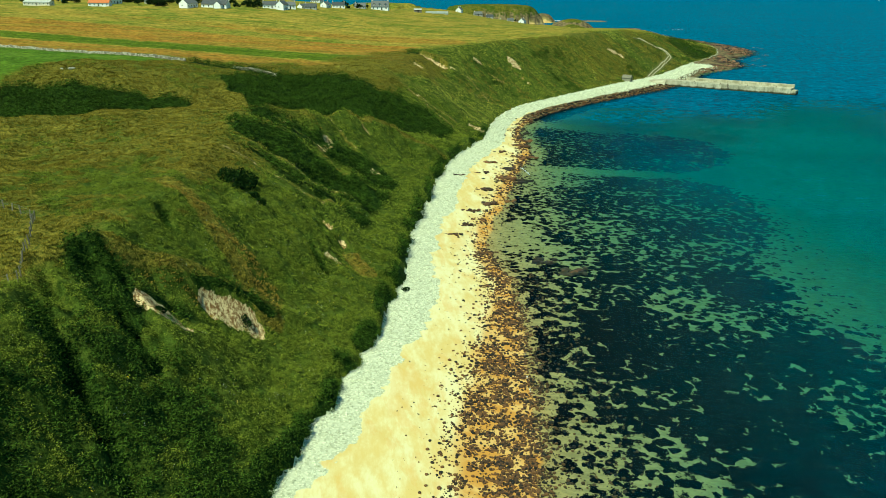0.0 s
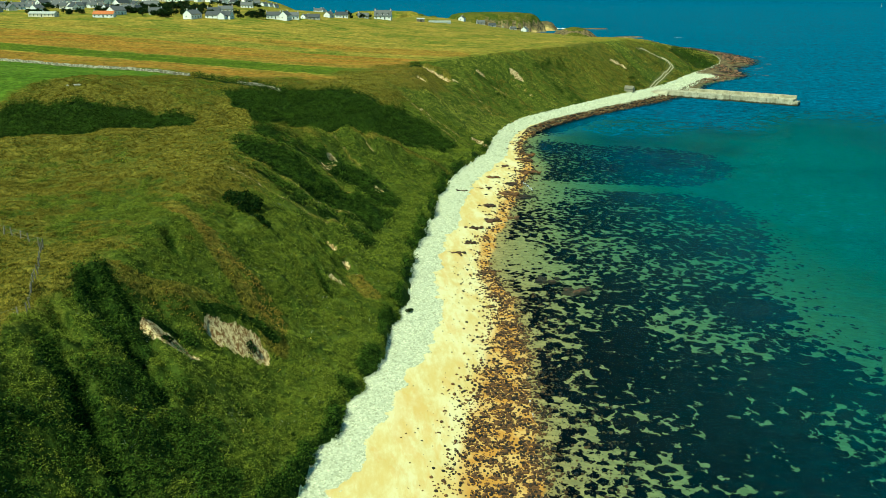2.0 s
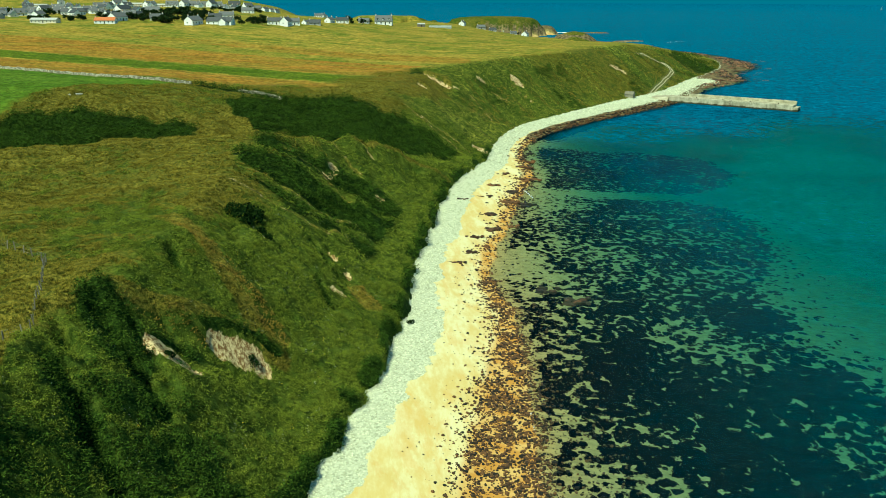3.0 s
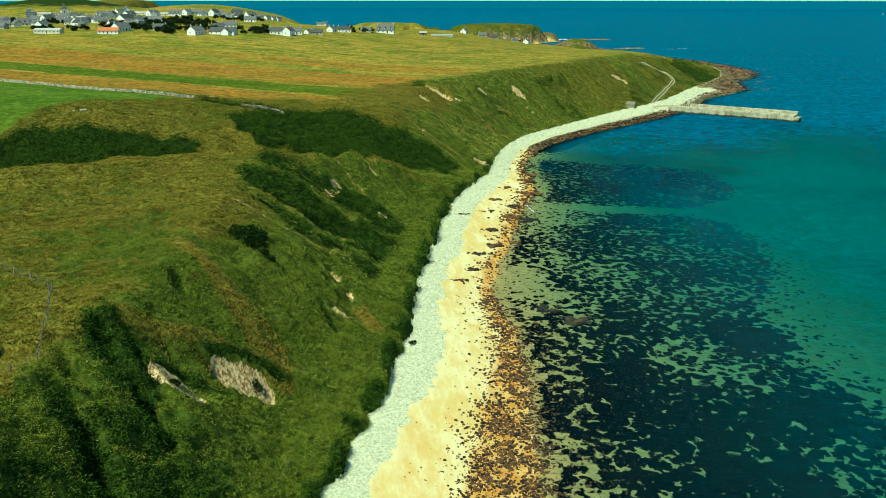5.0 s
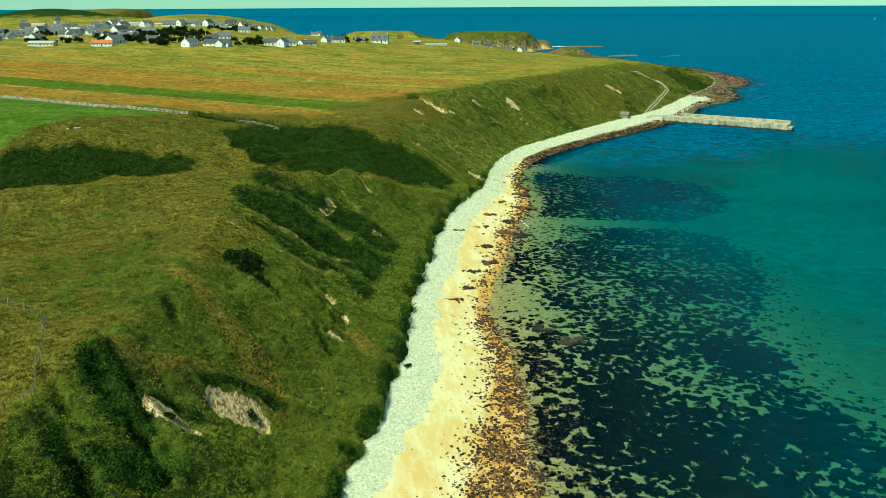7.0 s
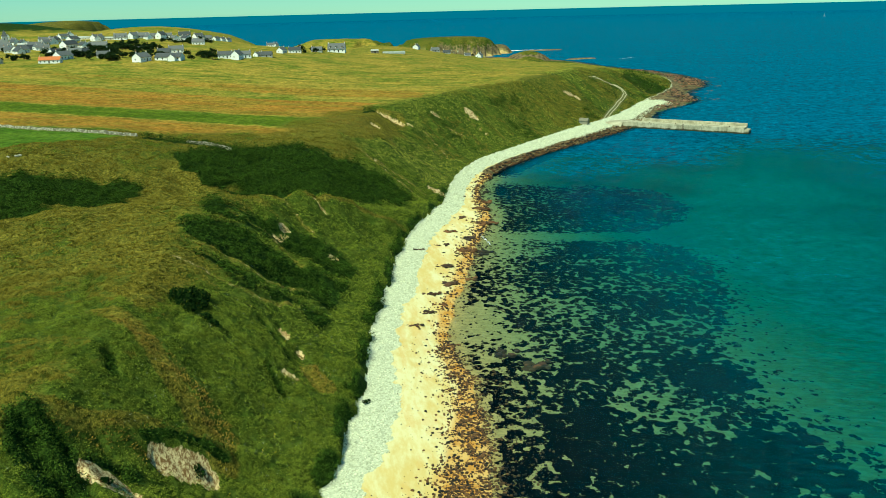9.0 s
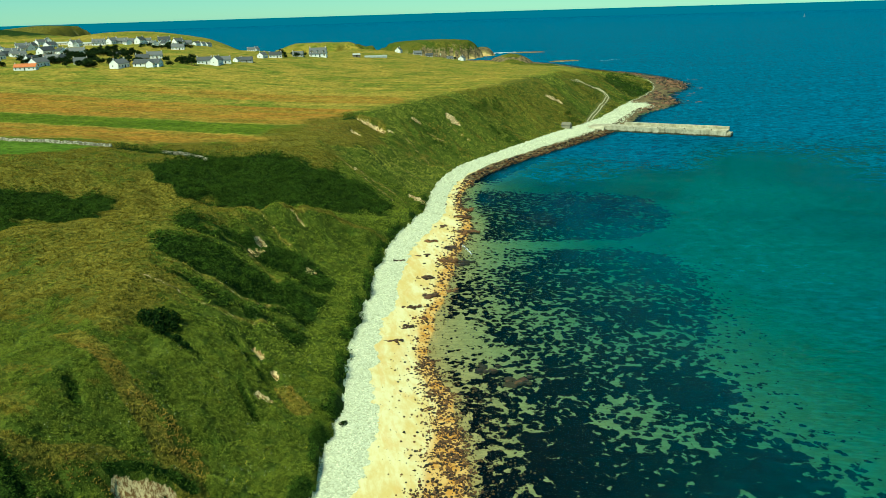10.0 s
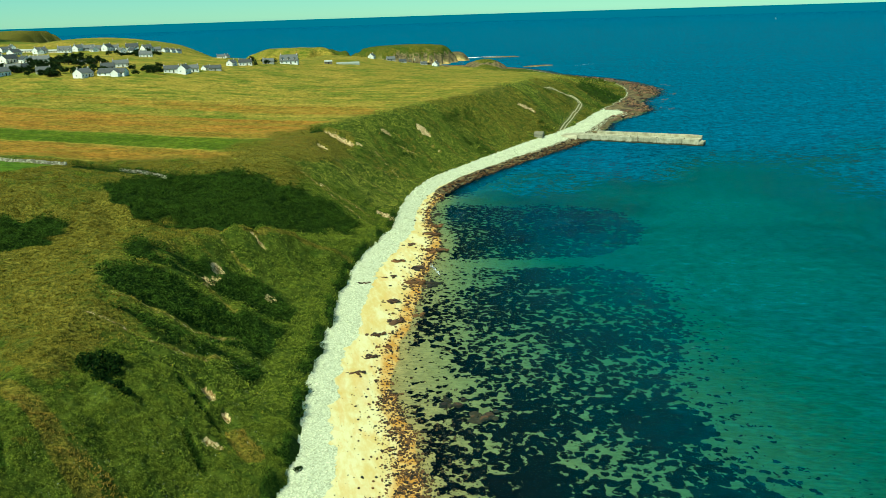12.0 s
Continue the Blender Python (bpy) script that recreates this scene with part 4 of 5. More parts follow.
part("wall", boxed(-3, -2, -0.6, 3, 2, 2.3), WOOD, shed)
part("roof", prism(bmesh.new(), [(-2.3, 2.2), (2.3, 2.2), (0, 3.3)], -3.2, 3.2), TIN, shed, "pale sheet roof")
part("door", boxed(-0.6, -2.06, 0, 0.6, -1.97, 2), DOOR, shed, "dark plank door")

# spire of the hall
hall = thing("church", pose(-322, 712, height_at(-322, 712), 0, 0, 20), "pale stone church tower with a small spire", "church")
part("tower", boxed(-2, -2, -1, 2, 2, 9), GREYWALL, hall)
spire = bmesh.new()
bmesh.ops.create_cone(spire, cap_ends=True, segments=4, radius1=3.0, radius2=0.05, depth=5, matrix=pose(0, 0, 11.5, 0, 0, 45))
part("spire", spire, SLATE, hall, "slate spire")
window(hall, 0, -2, 6.5, 1.0, 1.8, 0)


# trees of the village gardens
def leaf_cloud(rng, n, centres, size, squash=1.0):
    """Small leaf sprays scattered through a few lumps."""
    v, f = [], []
    for k in range(n):
        cx, cy, cz, r = centres[rng.randint(len(centres))]
        d = rng.normal(size=3)
        d /= np.linalg.norm(d)
        p = np.array((cx, cy, cz)) + d * r * (0.55 + 0.5 * rng.rand()) * np.array((1, 1, squash))
        a, b = rng.normal(size=3), rng.normal(size=3)
        a, b = a / np.linalg.norm(a) * size, b / np.linalg.norm(b) * size
        i = len(v)
        v += [p - a, p + b, p + a * (0.6 + 0.5 * rng.rand()), p - b * 0.8]
        f.append((i, i + 1, i + 2, i + 3))
    return v, f


def tree(seed, high, wide, label):
    rng = np.random.RandomState(seed)
    ob = thing("tree", pose(0, 0, 0), label, "tree", "village trees")
    bm = bmesh.new()
    bmesh.ops.create_cone(bm, cap_ends=True, segments=7, radius1=0.28, radius2=0.12, depth=high * 0.6, matrix=Matrix.Translation((0, 0, high * 0.3 - 0.5)))
    for k in range(4):
        a = k * 1.6 + rng.rand()
        m = Matrix.Translation((0, 0, high * 0.3)) @ pose(0, 0, 0, 0, 0, math.degrees(a)) @ pose(0, 0, 0, 0, 45, 0) @ Matrix.Translation((0, 0, wide * 0.4))
        bmesh.ops.create_cone(bm, cap_ends=True, segments=5, radius1=0.12, radius2=0.04, depth=wide * 0.8, matrix=m)
    part("trunk", bm, BARK, ob, "dark trunk and limbs")
    lumps = [(rng.uniform(-1, 1) * wide * 0.6, rng.uniform(-1, 1) * wide * 0.6, high * rng.uniform(0.4, 0.82), wide * rng.uniform(0.3, 0.6)) for _ in range(9)]
    v, f = leaf_cloud(rng, 520, lumps, 0.42)
    crown = mesh_object("crown", v, f, LEAF, ob)
    tagged(crown, "dense dark green leaves")
    return ob


TREES = [tree(3, 6.5, 3.2, "dark green garden tree with dense crown"), tree(5, 5.0, 2.8, "low spreading dark green garden tree"), tree(8, 8.0, 3.0, "tall dark green conifer-like garden tree")]
rng = np.random.RandomState(12)
spots = [(-213, 542), (-214, 557), (-200, 537), (-196, 543), (-198, 557), (-202, 580), (-223, 627), (-200, 590), (-176, 524), (-184, 559), (-167, 520), (-207, 631), (-211, 656), (-191, 608), (-195, 637), (-198, 661), (-174, 598), (-179, 628),
         (-153, 546), (-145, 528), (-126, 540), (-119, 526), (-122, 546), (-181, 707), (-180, 722), (-167, 702), (-174, 742), (-66, 643), (-63, 663), (85, 858), (-165, 742), (-229, 586), (-215, 691), (-170, 537), (-262, 530), (-235, 530), (-290, 620), (-330, 640)]
placed = 0
for cx, cy in spots:
    for k in range(8 if cx < -130 and cy < 665 else 4):
        x, y = cx + rng.uniform(-9, 9), cy + rng.uniform(-7, 7)
        m = pose(x, y, height_at(x, y) - 0.2, 0, 0, rng.uniform(0, 360)) @ Matrix.Diagonal((1.1, 1.1, 0.75, 1)) @ Matrix.Scale(rng.uniform(0.5, 0.95), 4)
        first = TREES[placed % 3]
        if placed < 3:
            first.matrix_basis = m
        else:
            made = copy_thing(first, m)
            made.matrix_basis = m
        placed += 1


# pier
PIER = pose(119, 407.6, 0, 0, 0, math.degrees(math.atan2(-23.3, 33.4)))
pier = thing("pier", PIER, "weathered concrete pier with a raised back wall", "pier")
rng = np.random.RandomState(4)
for k in range(15):
    x0, x1 = k * 4.0 + 0.03, k * 4.0 + 3.97
    d = rng.uniform(-0.06, 0.06)
    part("quay_block", boxed(x0, 0.0 + d, -3.5, x1, 6.6, 2.9 + d * 0.6, bevel=0.08), CONCRETE, pier)
    if k > 1:
        part("parapet_block", boxed(x0, 6.62, -3.5, x1, 8.0, 4.15 + d * 0.5, bevel=0.08), CONCRETE, pier, "raised back wall of concrete")
part("end_step", boxed(60.0, 0.4, -3.5, 62.0, 6.4, 1.9, bevel=0.08), CONCRETE, pier, "lower landing step")
apron = prism(bmesh.new(), [(-2.5, -2.0), (8.6, -2.0), (8.2, 2.75), (0.2, 2.6), (-2.5, 0.6)], -9.0, 0.0)
for v in apron.verts:
    if v.co.x < -5:
        v.co.z = v.co.z - 0.5 if v.co.z > 0 else v.co.z
        v.co.y *= 0.85
part("slipway", apron, CONCRETE, pier, "sloping concrete apron at the pier's root")
for k in range(4):
    ring = bmesh.new()
    bmesh.ops.create_cone(ring, cap_ends=True, segments=10, radius1=0.18, radius2=0.22, depth=0.5, matrix=Matrix.Translation((14 + 13 * k, 0.7, 3.1)))
    part("bollard", ring, ROCK, pier, "dark iron bollard")

ladder = part("ladder", boxed(30.6, -0.16, -2.0, 30.68, -0.06, 3.3), ROCK, pier, "dark iron ladder")
part("rail", boxed(31.3, -0.16, -2.0, 31.38, -0.06, 3.3), ROCK, ladder)
for k in range(16):
    part("rung", boxed(30.68, -0.14, -1.8 + 0.32 * k, 31.3, -0.08, -1.74 + 0.32 * k), ROCK, ladder)

# hut above the pier
hut = thing("hut", pose(98.8, 407, height_at(98.8, 407) + 0.1, 0, 0, -30) @ Matrix.Scale(0.85, 4), "small stone hut with grey pitched roof on the bank", "hut")
part("wall", prism(bmesh.new(), [(-1.9, -1), (1.9, -1), (1.9, 1.9), (0, 3.3), (-1.9, 1.9)], -2.6, 2.6), DRYSTONE, hut)
for side in (-1, 1):
    part("roof", prism(bmesh.new(), [(side * 2.2, 1.7), (0, 3.32), (0, 3.47), (side * 2.2, 1.86)], -2.75, 2.75), DRYSTONE, hut, "grey stone roof slope")
part("door", boxed(2.58, -0.6, 0, 2.64, 0.6, 1.9), DOOR, hut, "dark doorway")


def along(pts, step):
    """Places at even steps along a bent line."""
    out, left = [], 0.0
    for (x0, y0), (x1, y1) in zip(pts[:-1], pts[1:]):
        n = math.hypot(x1 - x0, y1 - y0)
        s = left
        while s < n:
            out.append((x0 + (x1 - x0) * s / n, y0 + (y1 - y0) * s / n, math.atan2(y1 - y0, x1 - x0)))
            s += step
        left = s - n
    return out


# stony two-rut track from the pier up the bank
TRACK = plain("stony_track", (0.30, 0.27, 0.16), (0.42, 0.38, 0.24), 0.8, 0.9)
bend = [(115, 426), (120, 438), (129.6, 460), (143.3, 492), (148.5, 506), (148.5, 513), (145, 517), (138, 517), (131, 514), (126, 511)]
steps = along(bend, 1.2)
v, f = [], []
for side in (-0.75, 0.75):
    base = len(v)
    for x, y, turn in steps:
        c, s = math.cos(turn), math.sin(turn)
        px, py = x - s * side, y + c * side
        z = height_at(px, py) + 0.22
        for across_m, dz in ((-0.32, -0.6), (-0.22, 0.0), (0.22, 0.0), (0.32, -0.6)):
            v.append((px - s * across_m, py + c * across_m, z + dz))
    for k in range(len(steps) - 1):
        for j in range(3):
            i = base + 4 * k + j
            f.append((i, i + 4, i + 5, i + 1))
tagged(mesh_object("road", v, f, TRACK), "pale stony two-rut track up the bank", "track", kind="structure")

# wire fence on the near hill
fence = thing("fence", pose(0, 0, 0), "leaning grey timber post and wire fence on the grass", "fence")
line = along([(-66, 104), (-56.5, 97.3), (-50, 92.9), (-46.3, 90.4), (-42.6, 81.5), (-38.9, 70.7), (-40.1, 68.8), (-42.5, 62), (-45, 54)], 1.9)
rng = np.random.RandomState(9)
tops = []
post_mesh = None
for x, y, turn in line:
    z = height_at(x, y)
    if post_mesh is None:
        first = part("post", boxed(-0.055, -0.055, -0.4, 0.055, 0.055, 1.15, bevel=0.012), WOOD, fence)
        post_mesh, ob = first.data, first
    else:
        ob = new("post", post_mesh)
        ob.parent = fence
    ob.matrix_basis = pose(x, y, z, rng.uniform(-7, 7), rng.uniform(-7, 7), rng.uniform(0, 90))
    tops.append((x, y, z))
for level in (0.35, 0.7, 1.05):
    cv = bpy.data.curves.new("wire", "CURVE")
    cv.dimensions, cv.bevel_depth = "3D", 0.004
    sp = cv.splines.new("POLY")
    sp.points.add(len(tops) - 1)
    for pnt, (x, y, z) in zip(sp.points, tops):
        pnt.co = (x, y, z + level, 1)
    cv.materials.append(WIRE)
    wire = new("wire", cv)
    wire.parent = fence


# bushes: gorse on the slope
def bush(name, spots, label, leaves, size, seed):
    rng = np.random.RandomState(seed)
    x, y = np.mean([s[0] for s in spots]), np.mean([s[1] for s in spots])
    z = height_at(x, y)
    ob = thing(name, pose(x, y, z), label, "bush")
    lumps = [(sx - x, sy - y, height_at(sx, sy) - z + r * 0.45, r) for sx, sy, r in spots]
    v, f = leaf_cloud(rng, leaves, lumps, size, 0.75)
    tagged(mesh_object("leaves", v, f, GORSE, ob), "dense dark leaves")
    bm = bmesh.new()
    for sx, sy, sz, r in lumps:
        bmesh.ops.create_cone(bm, cap_ends=True, segments=5, radius1=0.1, radius2=0.05, depth=r, matrix=Matrix.Translation((sx, sy, sz - r * 0.3)))
    part("stems", bm, BARK, ob, "woody stems")


bush("gorse_bush", [(-31.5, 121, 1.5), (-30, 122.5, 1.6), (-28.6, 123.5, 1.4), (-30.2, 119.6, 1.5), (-28.4, 120.6, 1.3), (-27.0, 118.0, 1.0), (-25.8, 117.2, 0.9), (-29, 118, 1.0)],
     "dark green gorse bush on the grassy slope", 3200, 0.2, 21)
bush("shrub", [(-3.9, 117.5, 0.5), (-3.5, 117.9, 0.45)], "small grey-green shrub on the shingle", 220, 0.12, 22)


# low dry-stone wall along the field
def stone_wall(name, pts, high, label):
    rng = np.random.RandomState(31)
    v, f = [], []
    for x, y, turn in along(pts, 0.55):
        z = height_at(x, y)
        for row in range(int(high / 0.3)):
            for side in (-0.2, 0.2):
                w, d, h = rng.uniform(0.22, 0.36), rng.uniform(0.16, 0.24), rng.uniform(0.14, 0.19)
                c, s = math.cos(turn), math.sin(turn)
                ox, oz = rng.uniform(-0.12, 0.12), row * 0.3 + rng.uniform(-0.04, 0.04)
                i = len(v)
                for sx, sy, sz in ((-1, -1, 0), (1, -1, 0), (1, 1, 0), (-1, 1, 0), (-0.85, -0.85, 2), (0.85, -0.85, 2), (0.85, 0.85, 2), (-0.85, 0.85, 2)):
                    px, py = ox + sx * w + rng.uniform(-0.05, 0.05), side + sy * d
                    v.append((x + px * c - py * s, y + px * s + py * c, z - 0.1 + oz + sz * h))
                f += [(i + 4, i + 5, i + 6, i + 7), (i, i + 1, i + 5, i + 4), (i + 1, i + 2, i + 6, i + 5), (i + 2, i + 3, i + 7, i + 6), (i + 3, i, i + 4, i + 7)]
    tagged(mesh_object(name, v, f, DRYSTONE), label, "stone wall")


stone_wall("stone_wall", [(-240, 335), (-165, 303), (-135, 286), (-106, 264), (-86.5, 256), (-77, 254.5)], 0.9, "low pale dry-stone wall along the pasture edge")
stone_wall("stone_wall", [(-60.8, 250), (-54, 247), (-47.2, 244)], 0.9, "broken stretch of low dry-stone wall above the valley")


bush("shrub", [(-22.0, 89.0, 0.6), (-22.4, 89.3, 0.5)], "small dark shrub in the bare soil scar", 260, 0.12, 23)
bush("shrub", [(-28.3, 78.7, 0.5), (-28.6, 78.4, 0.4)], "small dark shrub beside the bare soil", 260, 0.12, 24)


# boulders and outcrops on the shore
def lump(rng, size, flat, rough=0.25, level=2):
    bm = bmesh.new()
    bmesh.ops.create_icosphere(bm, subdivisions=level, radius=1)
    off = rng.rand(3) * 50
    for v in bm.verts:
        n = noise.noise(v.co * 1.3 + Vector(off)) * rough + noise.noise(v.co * 3.1 + Vector(off)) * rough * 0.5
        v.co = Vector((v.co.x * size[0], v.co.y * size[1], v.co.z * size[2] * flat)) * (1 + n)
    return bm


def outcrop(x, y, a, b, turn, mat, label, pieces, seed):
    rng = np.random.RandomState(seed)
    z = max(height_at(x, y), -0.3)
    ob = thing("rock_outcrop", pose(x, y, z, 0, 0, turn), label, "rock", "shore outcrops")
    for k in range(2 * pieces):
        r = rng.uniform(0.14, 0.42)
        bm = lump(rng, (a * r, max(b, 0.45 * a) * r, 1.0), rng.uniform(0.18, 0.42) * min(1, 1.6 * a * r), 0.5)
        bm.transform(pose(rng.normal() * 0.45 * a, rng.normal() * 0.45 * b, 0, 0, 0, rng.uniform(-60, 60)))
        part("rock", bm, mat, ob)


for n, row in enumerate([(20, 233, 2.2, 1.4, 10, ROCK, 3), (27, 245, 3.5, 1.6, -5, RUST, 6), (26, 229, 4.0, 1.8, 5, RUST, 6), (19, 201, 3.2, 2.4, 10, RUST, 8), (23, 203, 3.4, 1.8, -10, ROCK, 6), (18.5, 180.5, 2.6, 1.2, 15, RUST, 5),
                         (13, 176, 2.6, 1.5, 20, ROCK, 6), (8.5, 169, 2.2, 0.9, 5, ROCK, 4), (12.5, 188, 2.8, 0.8, 0, ROCK, 4), (13, 205, 2.2, 0.8, -5, ROCK, 3)]):
    x, y, a, b, turn, mat, pieces = row
    outcrop(x, y, a, b, turn, mat, "rust-brown weedy rock outcrop on the wet sand" if mat == RUST else "dark weedy rock outcrop on the wet sand", pieces, 50 + n)
for n, row in enumerate([(37, 265, 1.4, 1.0, 0, ROCK, 2), (30, 255, 3.0, 1.6, 30, RUST, 5), (33, 272, 2.6, 1.4, 60, ROCK, 5), (7, 158, 2.4, 0.8, 10, ROCK, 4), (5, 151, 1.8, 0.6, 0, ROCK, 4), (11, 163, 2.2, 1.0, 15, RUST, 5),
                         (26, 133, 2.6, 2.4, 0, ROCK, 6), (21, 139, 2.4, 2.6, 0, ROCK, 6), (22, 201, 3, 2, 0, ROCK, 6), (21, 213, 3, 2, 10, ROCK, 6), (7, 200, 2.0, 1.0, 0, ROCK, 5), (16, 218, 2.4, 1.6, 0, RUST, 6), (8.3, 125.5, 0.7, 0.5, 0, ROCK, 1)]):
    x, y, a, b, turn, mat, pieces = row
    outcrop(x, y, a, b, turn, mat, "dark rock outcrop at the water's edge", pieces, 90 + n)
rng = np.random.RandomState(77)
for n in range(26):
    y = 505 + n * 7.5
    x = water_line(np.array([y]))[0] - rng.uniform(-18, 16)
    outcrop(x, y, rng.uniform(4, 8), rng.uniform(3, 6), rng.uniform(0, 90), RUST if n % 3 else ROCK, "low rust-brown rock ledges off the grassy point", 6, 200 + n)

# a few field stones on the knoll
cairn = thing("stone_heap", pose(-96, 216, height_at(-96, 216)), "small heap of pale field stones in the grass", "stones")
rng = np.random.RandomState(61)
for k in range(7):
    bm = lump(rng, (0.9, 0.6, 0.5), 0.9, 0.3, 1)
    bm.transform(pose(rng.uniform(-2.2, 2.2), rng.uniform(-1.2, 1.2), 0.25, 0, 0, rng.uniform(0, 180)) @ Matrix.Scale(rng.uniform(0.4, 0.9), 4))
    part("stone", bm, DRYSTONE, cairn)

# far sailing boat
boat = thing("boat", pose(1563, 2890, 0, 0, 0, 30), "small white sailing boat far out on the sea", "boat")
hull = prism(bmesh.new(), [(-1.5, 1.2), (1.5, 1.2), (0.8, -0.4), (-0.8, -0.4)], -5, 4)
part("hull", hull, SAILCLOTH, boat)
part("mast", boxed(-0.1, -0.1, 1.2, 0.1, 0.1, 13), WIRE, boat, "grey mast")
sail = bmesh.new()
sail.faces.new([sail.verts.new(p) for p in ((-4.2, 0.05, 2), (-0.2, 0.1, 2), (-0.2, 0.1, 12.5))])
bmesh.ops.solidify(sail, geom=list(sail.faces), thickness=0.04)
part("sail", sail, SAILCLOTH, boat, "white triangular sail")

# ---- beach stones ----
def pebble_shapes(count, level_cut, seed):
    """A few low stones to share."""
    rng, out = np.random.RandomState(seed), []
    for _ in range(count):
        bm = bmesh.new()
        bmesh.ops.create_icosphere(bm, subdivisions=1, radius=1)
        sx, sy, sz = rng.uniform(0.8, 1.3), rng.uniform(0.6, 1.0), rng.uniform(0.4, 0.7)
        for v in bm.verts:
            k = 1 + rng.uniform(-0.16, 0.16)
            v.co = Vector((v.co.x * sx * k, v.co.y * sy * k, v.co.z * sz * k))
        out.append((np.array([v.co[:] for v in bm.verts]), np.array([[v.index for v in f.verts] for f in bm.faces])))
        bm.free()
    return out


def scatter_mesh(name, shapes, xs, ys, zs, sizes, turns, material, parent):
    """Many stones joined into one mesh."""
    rng = np.random.RandomState(len(xs))
    which = rng.randint(len(shapes), size=len(xs))
    V, F, base = [], [], 0
    for k, (sv, sf) in enumerate(shapes):
        pick = which == k
        c, s, r = np.cos(turns[pick])[:, None], np.sin(turns[pick])[:, None], sizes[pick][:, None]
        px = xs[pick][:, None] + r * (sv[None, :, 0] * c - sv[None, :, 1] * s)
        py = ys[pick][:, None] + r * (sv[None, :, 0] * s + sv[None, :, 1] * c)
        pz = zs[pick][:, None] + r * (sv[None, :, 2] + 0.25)
        v = np.stack([px, py, pz], 2).reshape(-1, 3)
        f = (sf[None] + (np.arange(pick.sum()) * len(sv))[:, None, None] + base).reshape(-1, 3)
        V.append(v)
        F.append(f)
        base += len(v)
    ob = mesh_object(name, np.concatenate(V), np.concatenate(F), material, parent)
    ob.data.polygons.foreach_set("use_smooth", np.zeros(len(ob.data.polygons), bool))
    return ob


def sprinkle(n, x0, x1, y0, y1, seed):
    r = np.random.RandomState(seed)
    return r.uniform(x0, x1, n), r.uniform(y0, y1, n), r.rand(n), r


def bank(name, label, xs, ys, sizes, materials, rng, shapes, part_name):
    """A thing of loose stones: the nearest ones singly, the rest joined."""
    zs = ground_height(xs, ys)
    turns = rng.uniform(0, 6.28, len(xs))
    ob = thing(name, pose(0, 0, 0), label, "stones")
    single_mat, joined_mat = materials
    order = np.argsort(ys)
    first, rest = order[:290], order[290:]
    meshes = []
    for sv, sf in shapes:
        me = bpy.data.meshes.new(part_name)
        me.from_pydata([tuple(p) for p in sv], [], [tuple(int(i) for i in f) for f in sf])
        me.materials.append(single_mat)
        meshes.append(me)
    for k, i in enumerate(first):
        st = new(part_name, meshes[k % len(meshes)])
        st.parent = ob
        st.matrix_basis = pose(xs[i], ys[i], zs[i] + 0.25 * sizes[i], 0, 0, math.degrees(turns[i])) @ Matrix.Scale(sizes[i], 4)
    rest_ob = scatter_mesh(part_name + "_bed", shapes, xs[rest], ys[rest], zs[rest], sizes[rest], turns[rest], joined_mat, ob)
    tagged(rest_ob, kind="stuff")
    return ob


STONES = plain("pale_beach_stones", (0.40, 0.42, 0.29), (0.70, 0.72, 0.52), 0.9, 0.85, 0.25, by="island")
ROCKS = plain("weedy_rocks", (0.008, 0.008, 0.006), (0.13, 0.062, 0.020), 1.0, 0.75, 0.35, by="island")
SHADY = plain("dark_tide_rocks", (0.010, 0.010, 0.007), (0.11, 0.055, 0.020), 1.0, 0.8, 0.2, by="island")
shapes = pebble_shapes(7, 1, 5)

# shingle at the head of the beach
xs, ys, u, rng = sprinkle(120000, -22, 30, 56, 300, 41)
c = cover_at(xs, ys, 1 + 0 * xs)
keep = (c["stone"] > 0.5) & (u < np.interp(ys, (56, 120, 200, 300), (1.0, 0.8, 0.35, 0.2)))
xs, ys = xs[keep], ys[keep]
sizes = (0.06 + 0.13 * rng.rand(len(xs)) ** 2) * np.interp(ys, (56, 200, 300), (0.9, 1.4, 2.0))
bank("shingle_bank", "bank of pale grey rounded beach stones above the sand", xs, ys, sizes, (STONE, STONES), rng, shapes, "stone")
xs, ys, u, rng = sprinkle(26000, 15, 175, 290, 510, 43)
c = cover_at(xs, ys, 1 + 0 * xs)
keep = (c["stone"] > 0.5)
xs, ys = xs[keep], ys[keep]
tagged(scatter_mesh("shingle", shapes, xs, ys, ground_height(xs, ys), rng.uniform(0.15, 0.42, len(xs)), rng.uniform(0, 6.28, len(xs)), STONES, None), "pale shingle along the far shore", "stones", kind="stuff")

# dark weedy stones between the sand and the water
near = sprinkle(190000, -4, 24, 50, 145, 45)
far = sprinkle(60000, 2, 38, 145, 300, 46)
xs, ys, u, rng = np.concatenate([near[0], far[0]]), np.concatenate([near[1], far[1]]), np.concatenate([near[2], far[2]]), near[3]
c = cover_at(xs, ys, 1 + 0 * xs)
a = c["across"]
thick = smooth(0.48, 0.80, a - 0.12 * smooth(90, 120, ys)) * (0.14 * smooth(1.6, 1.2, a) + 0.86 * smooth(1.15, 0.98, a)) * np.interp(ys, (50, 110, 145, 146, 300), (1.0, 0.8, 0.5, 0.9, 0.8))
clump = 0.12 + 0.88 * smooth(0.34, 0.68, fbm(xs / 1.3, ys / 1.3, 111, 4) + 0.15 * (thick - 0.5))
keep = u < 0.42 * thick * clump + 0.006 * smooth(0.25, 0.5, a)
xs, ys = xs[keep], ys[keep]
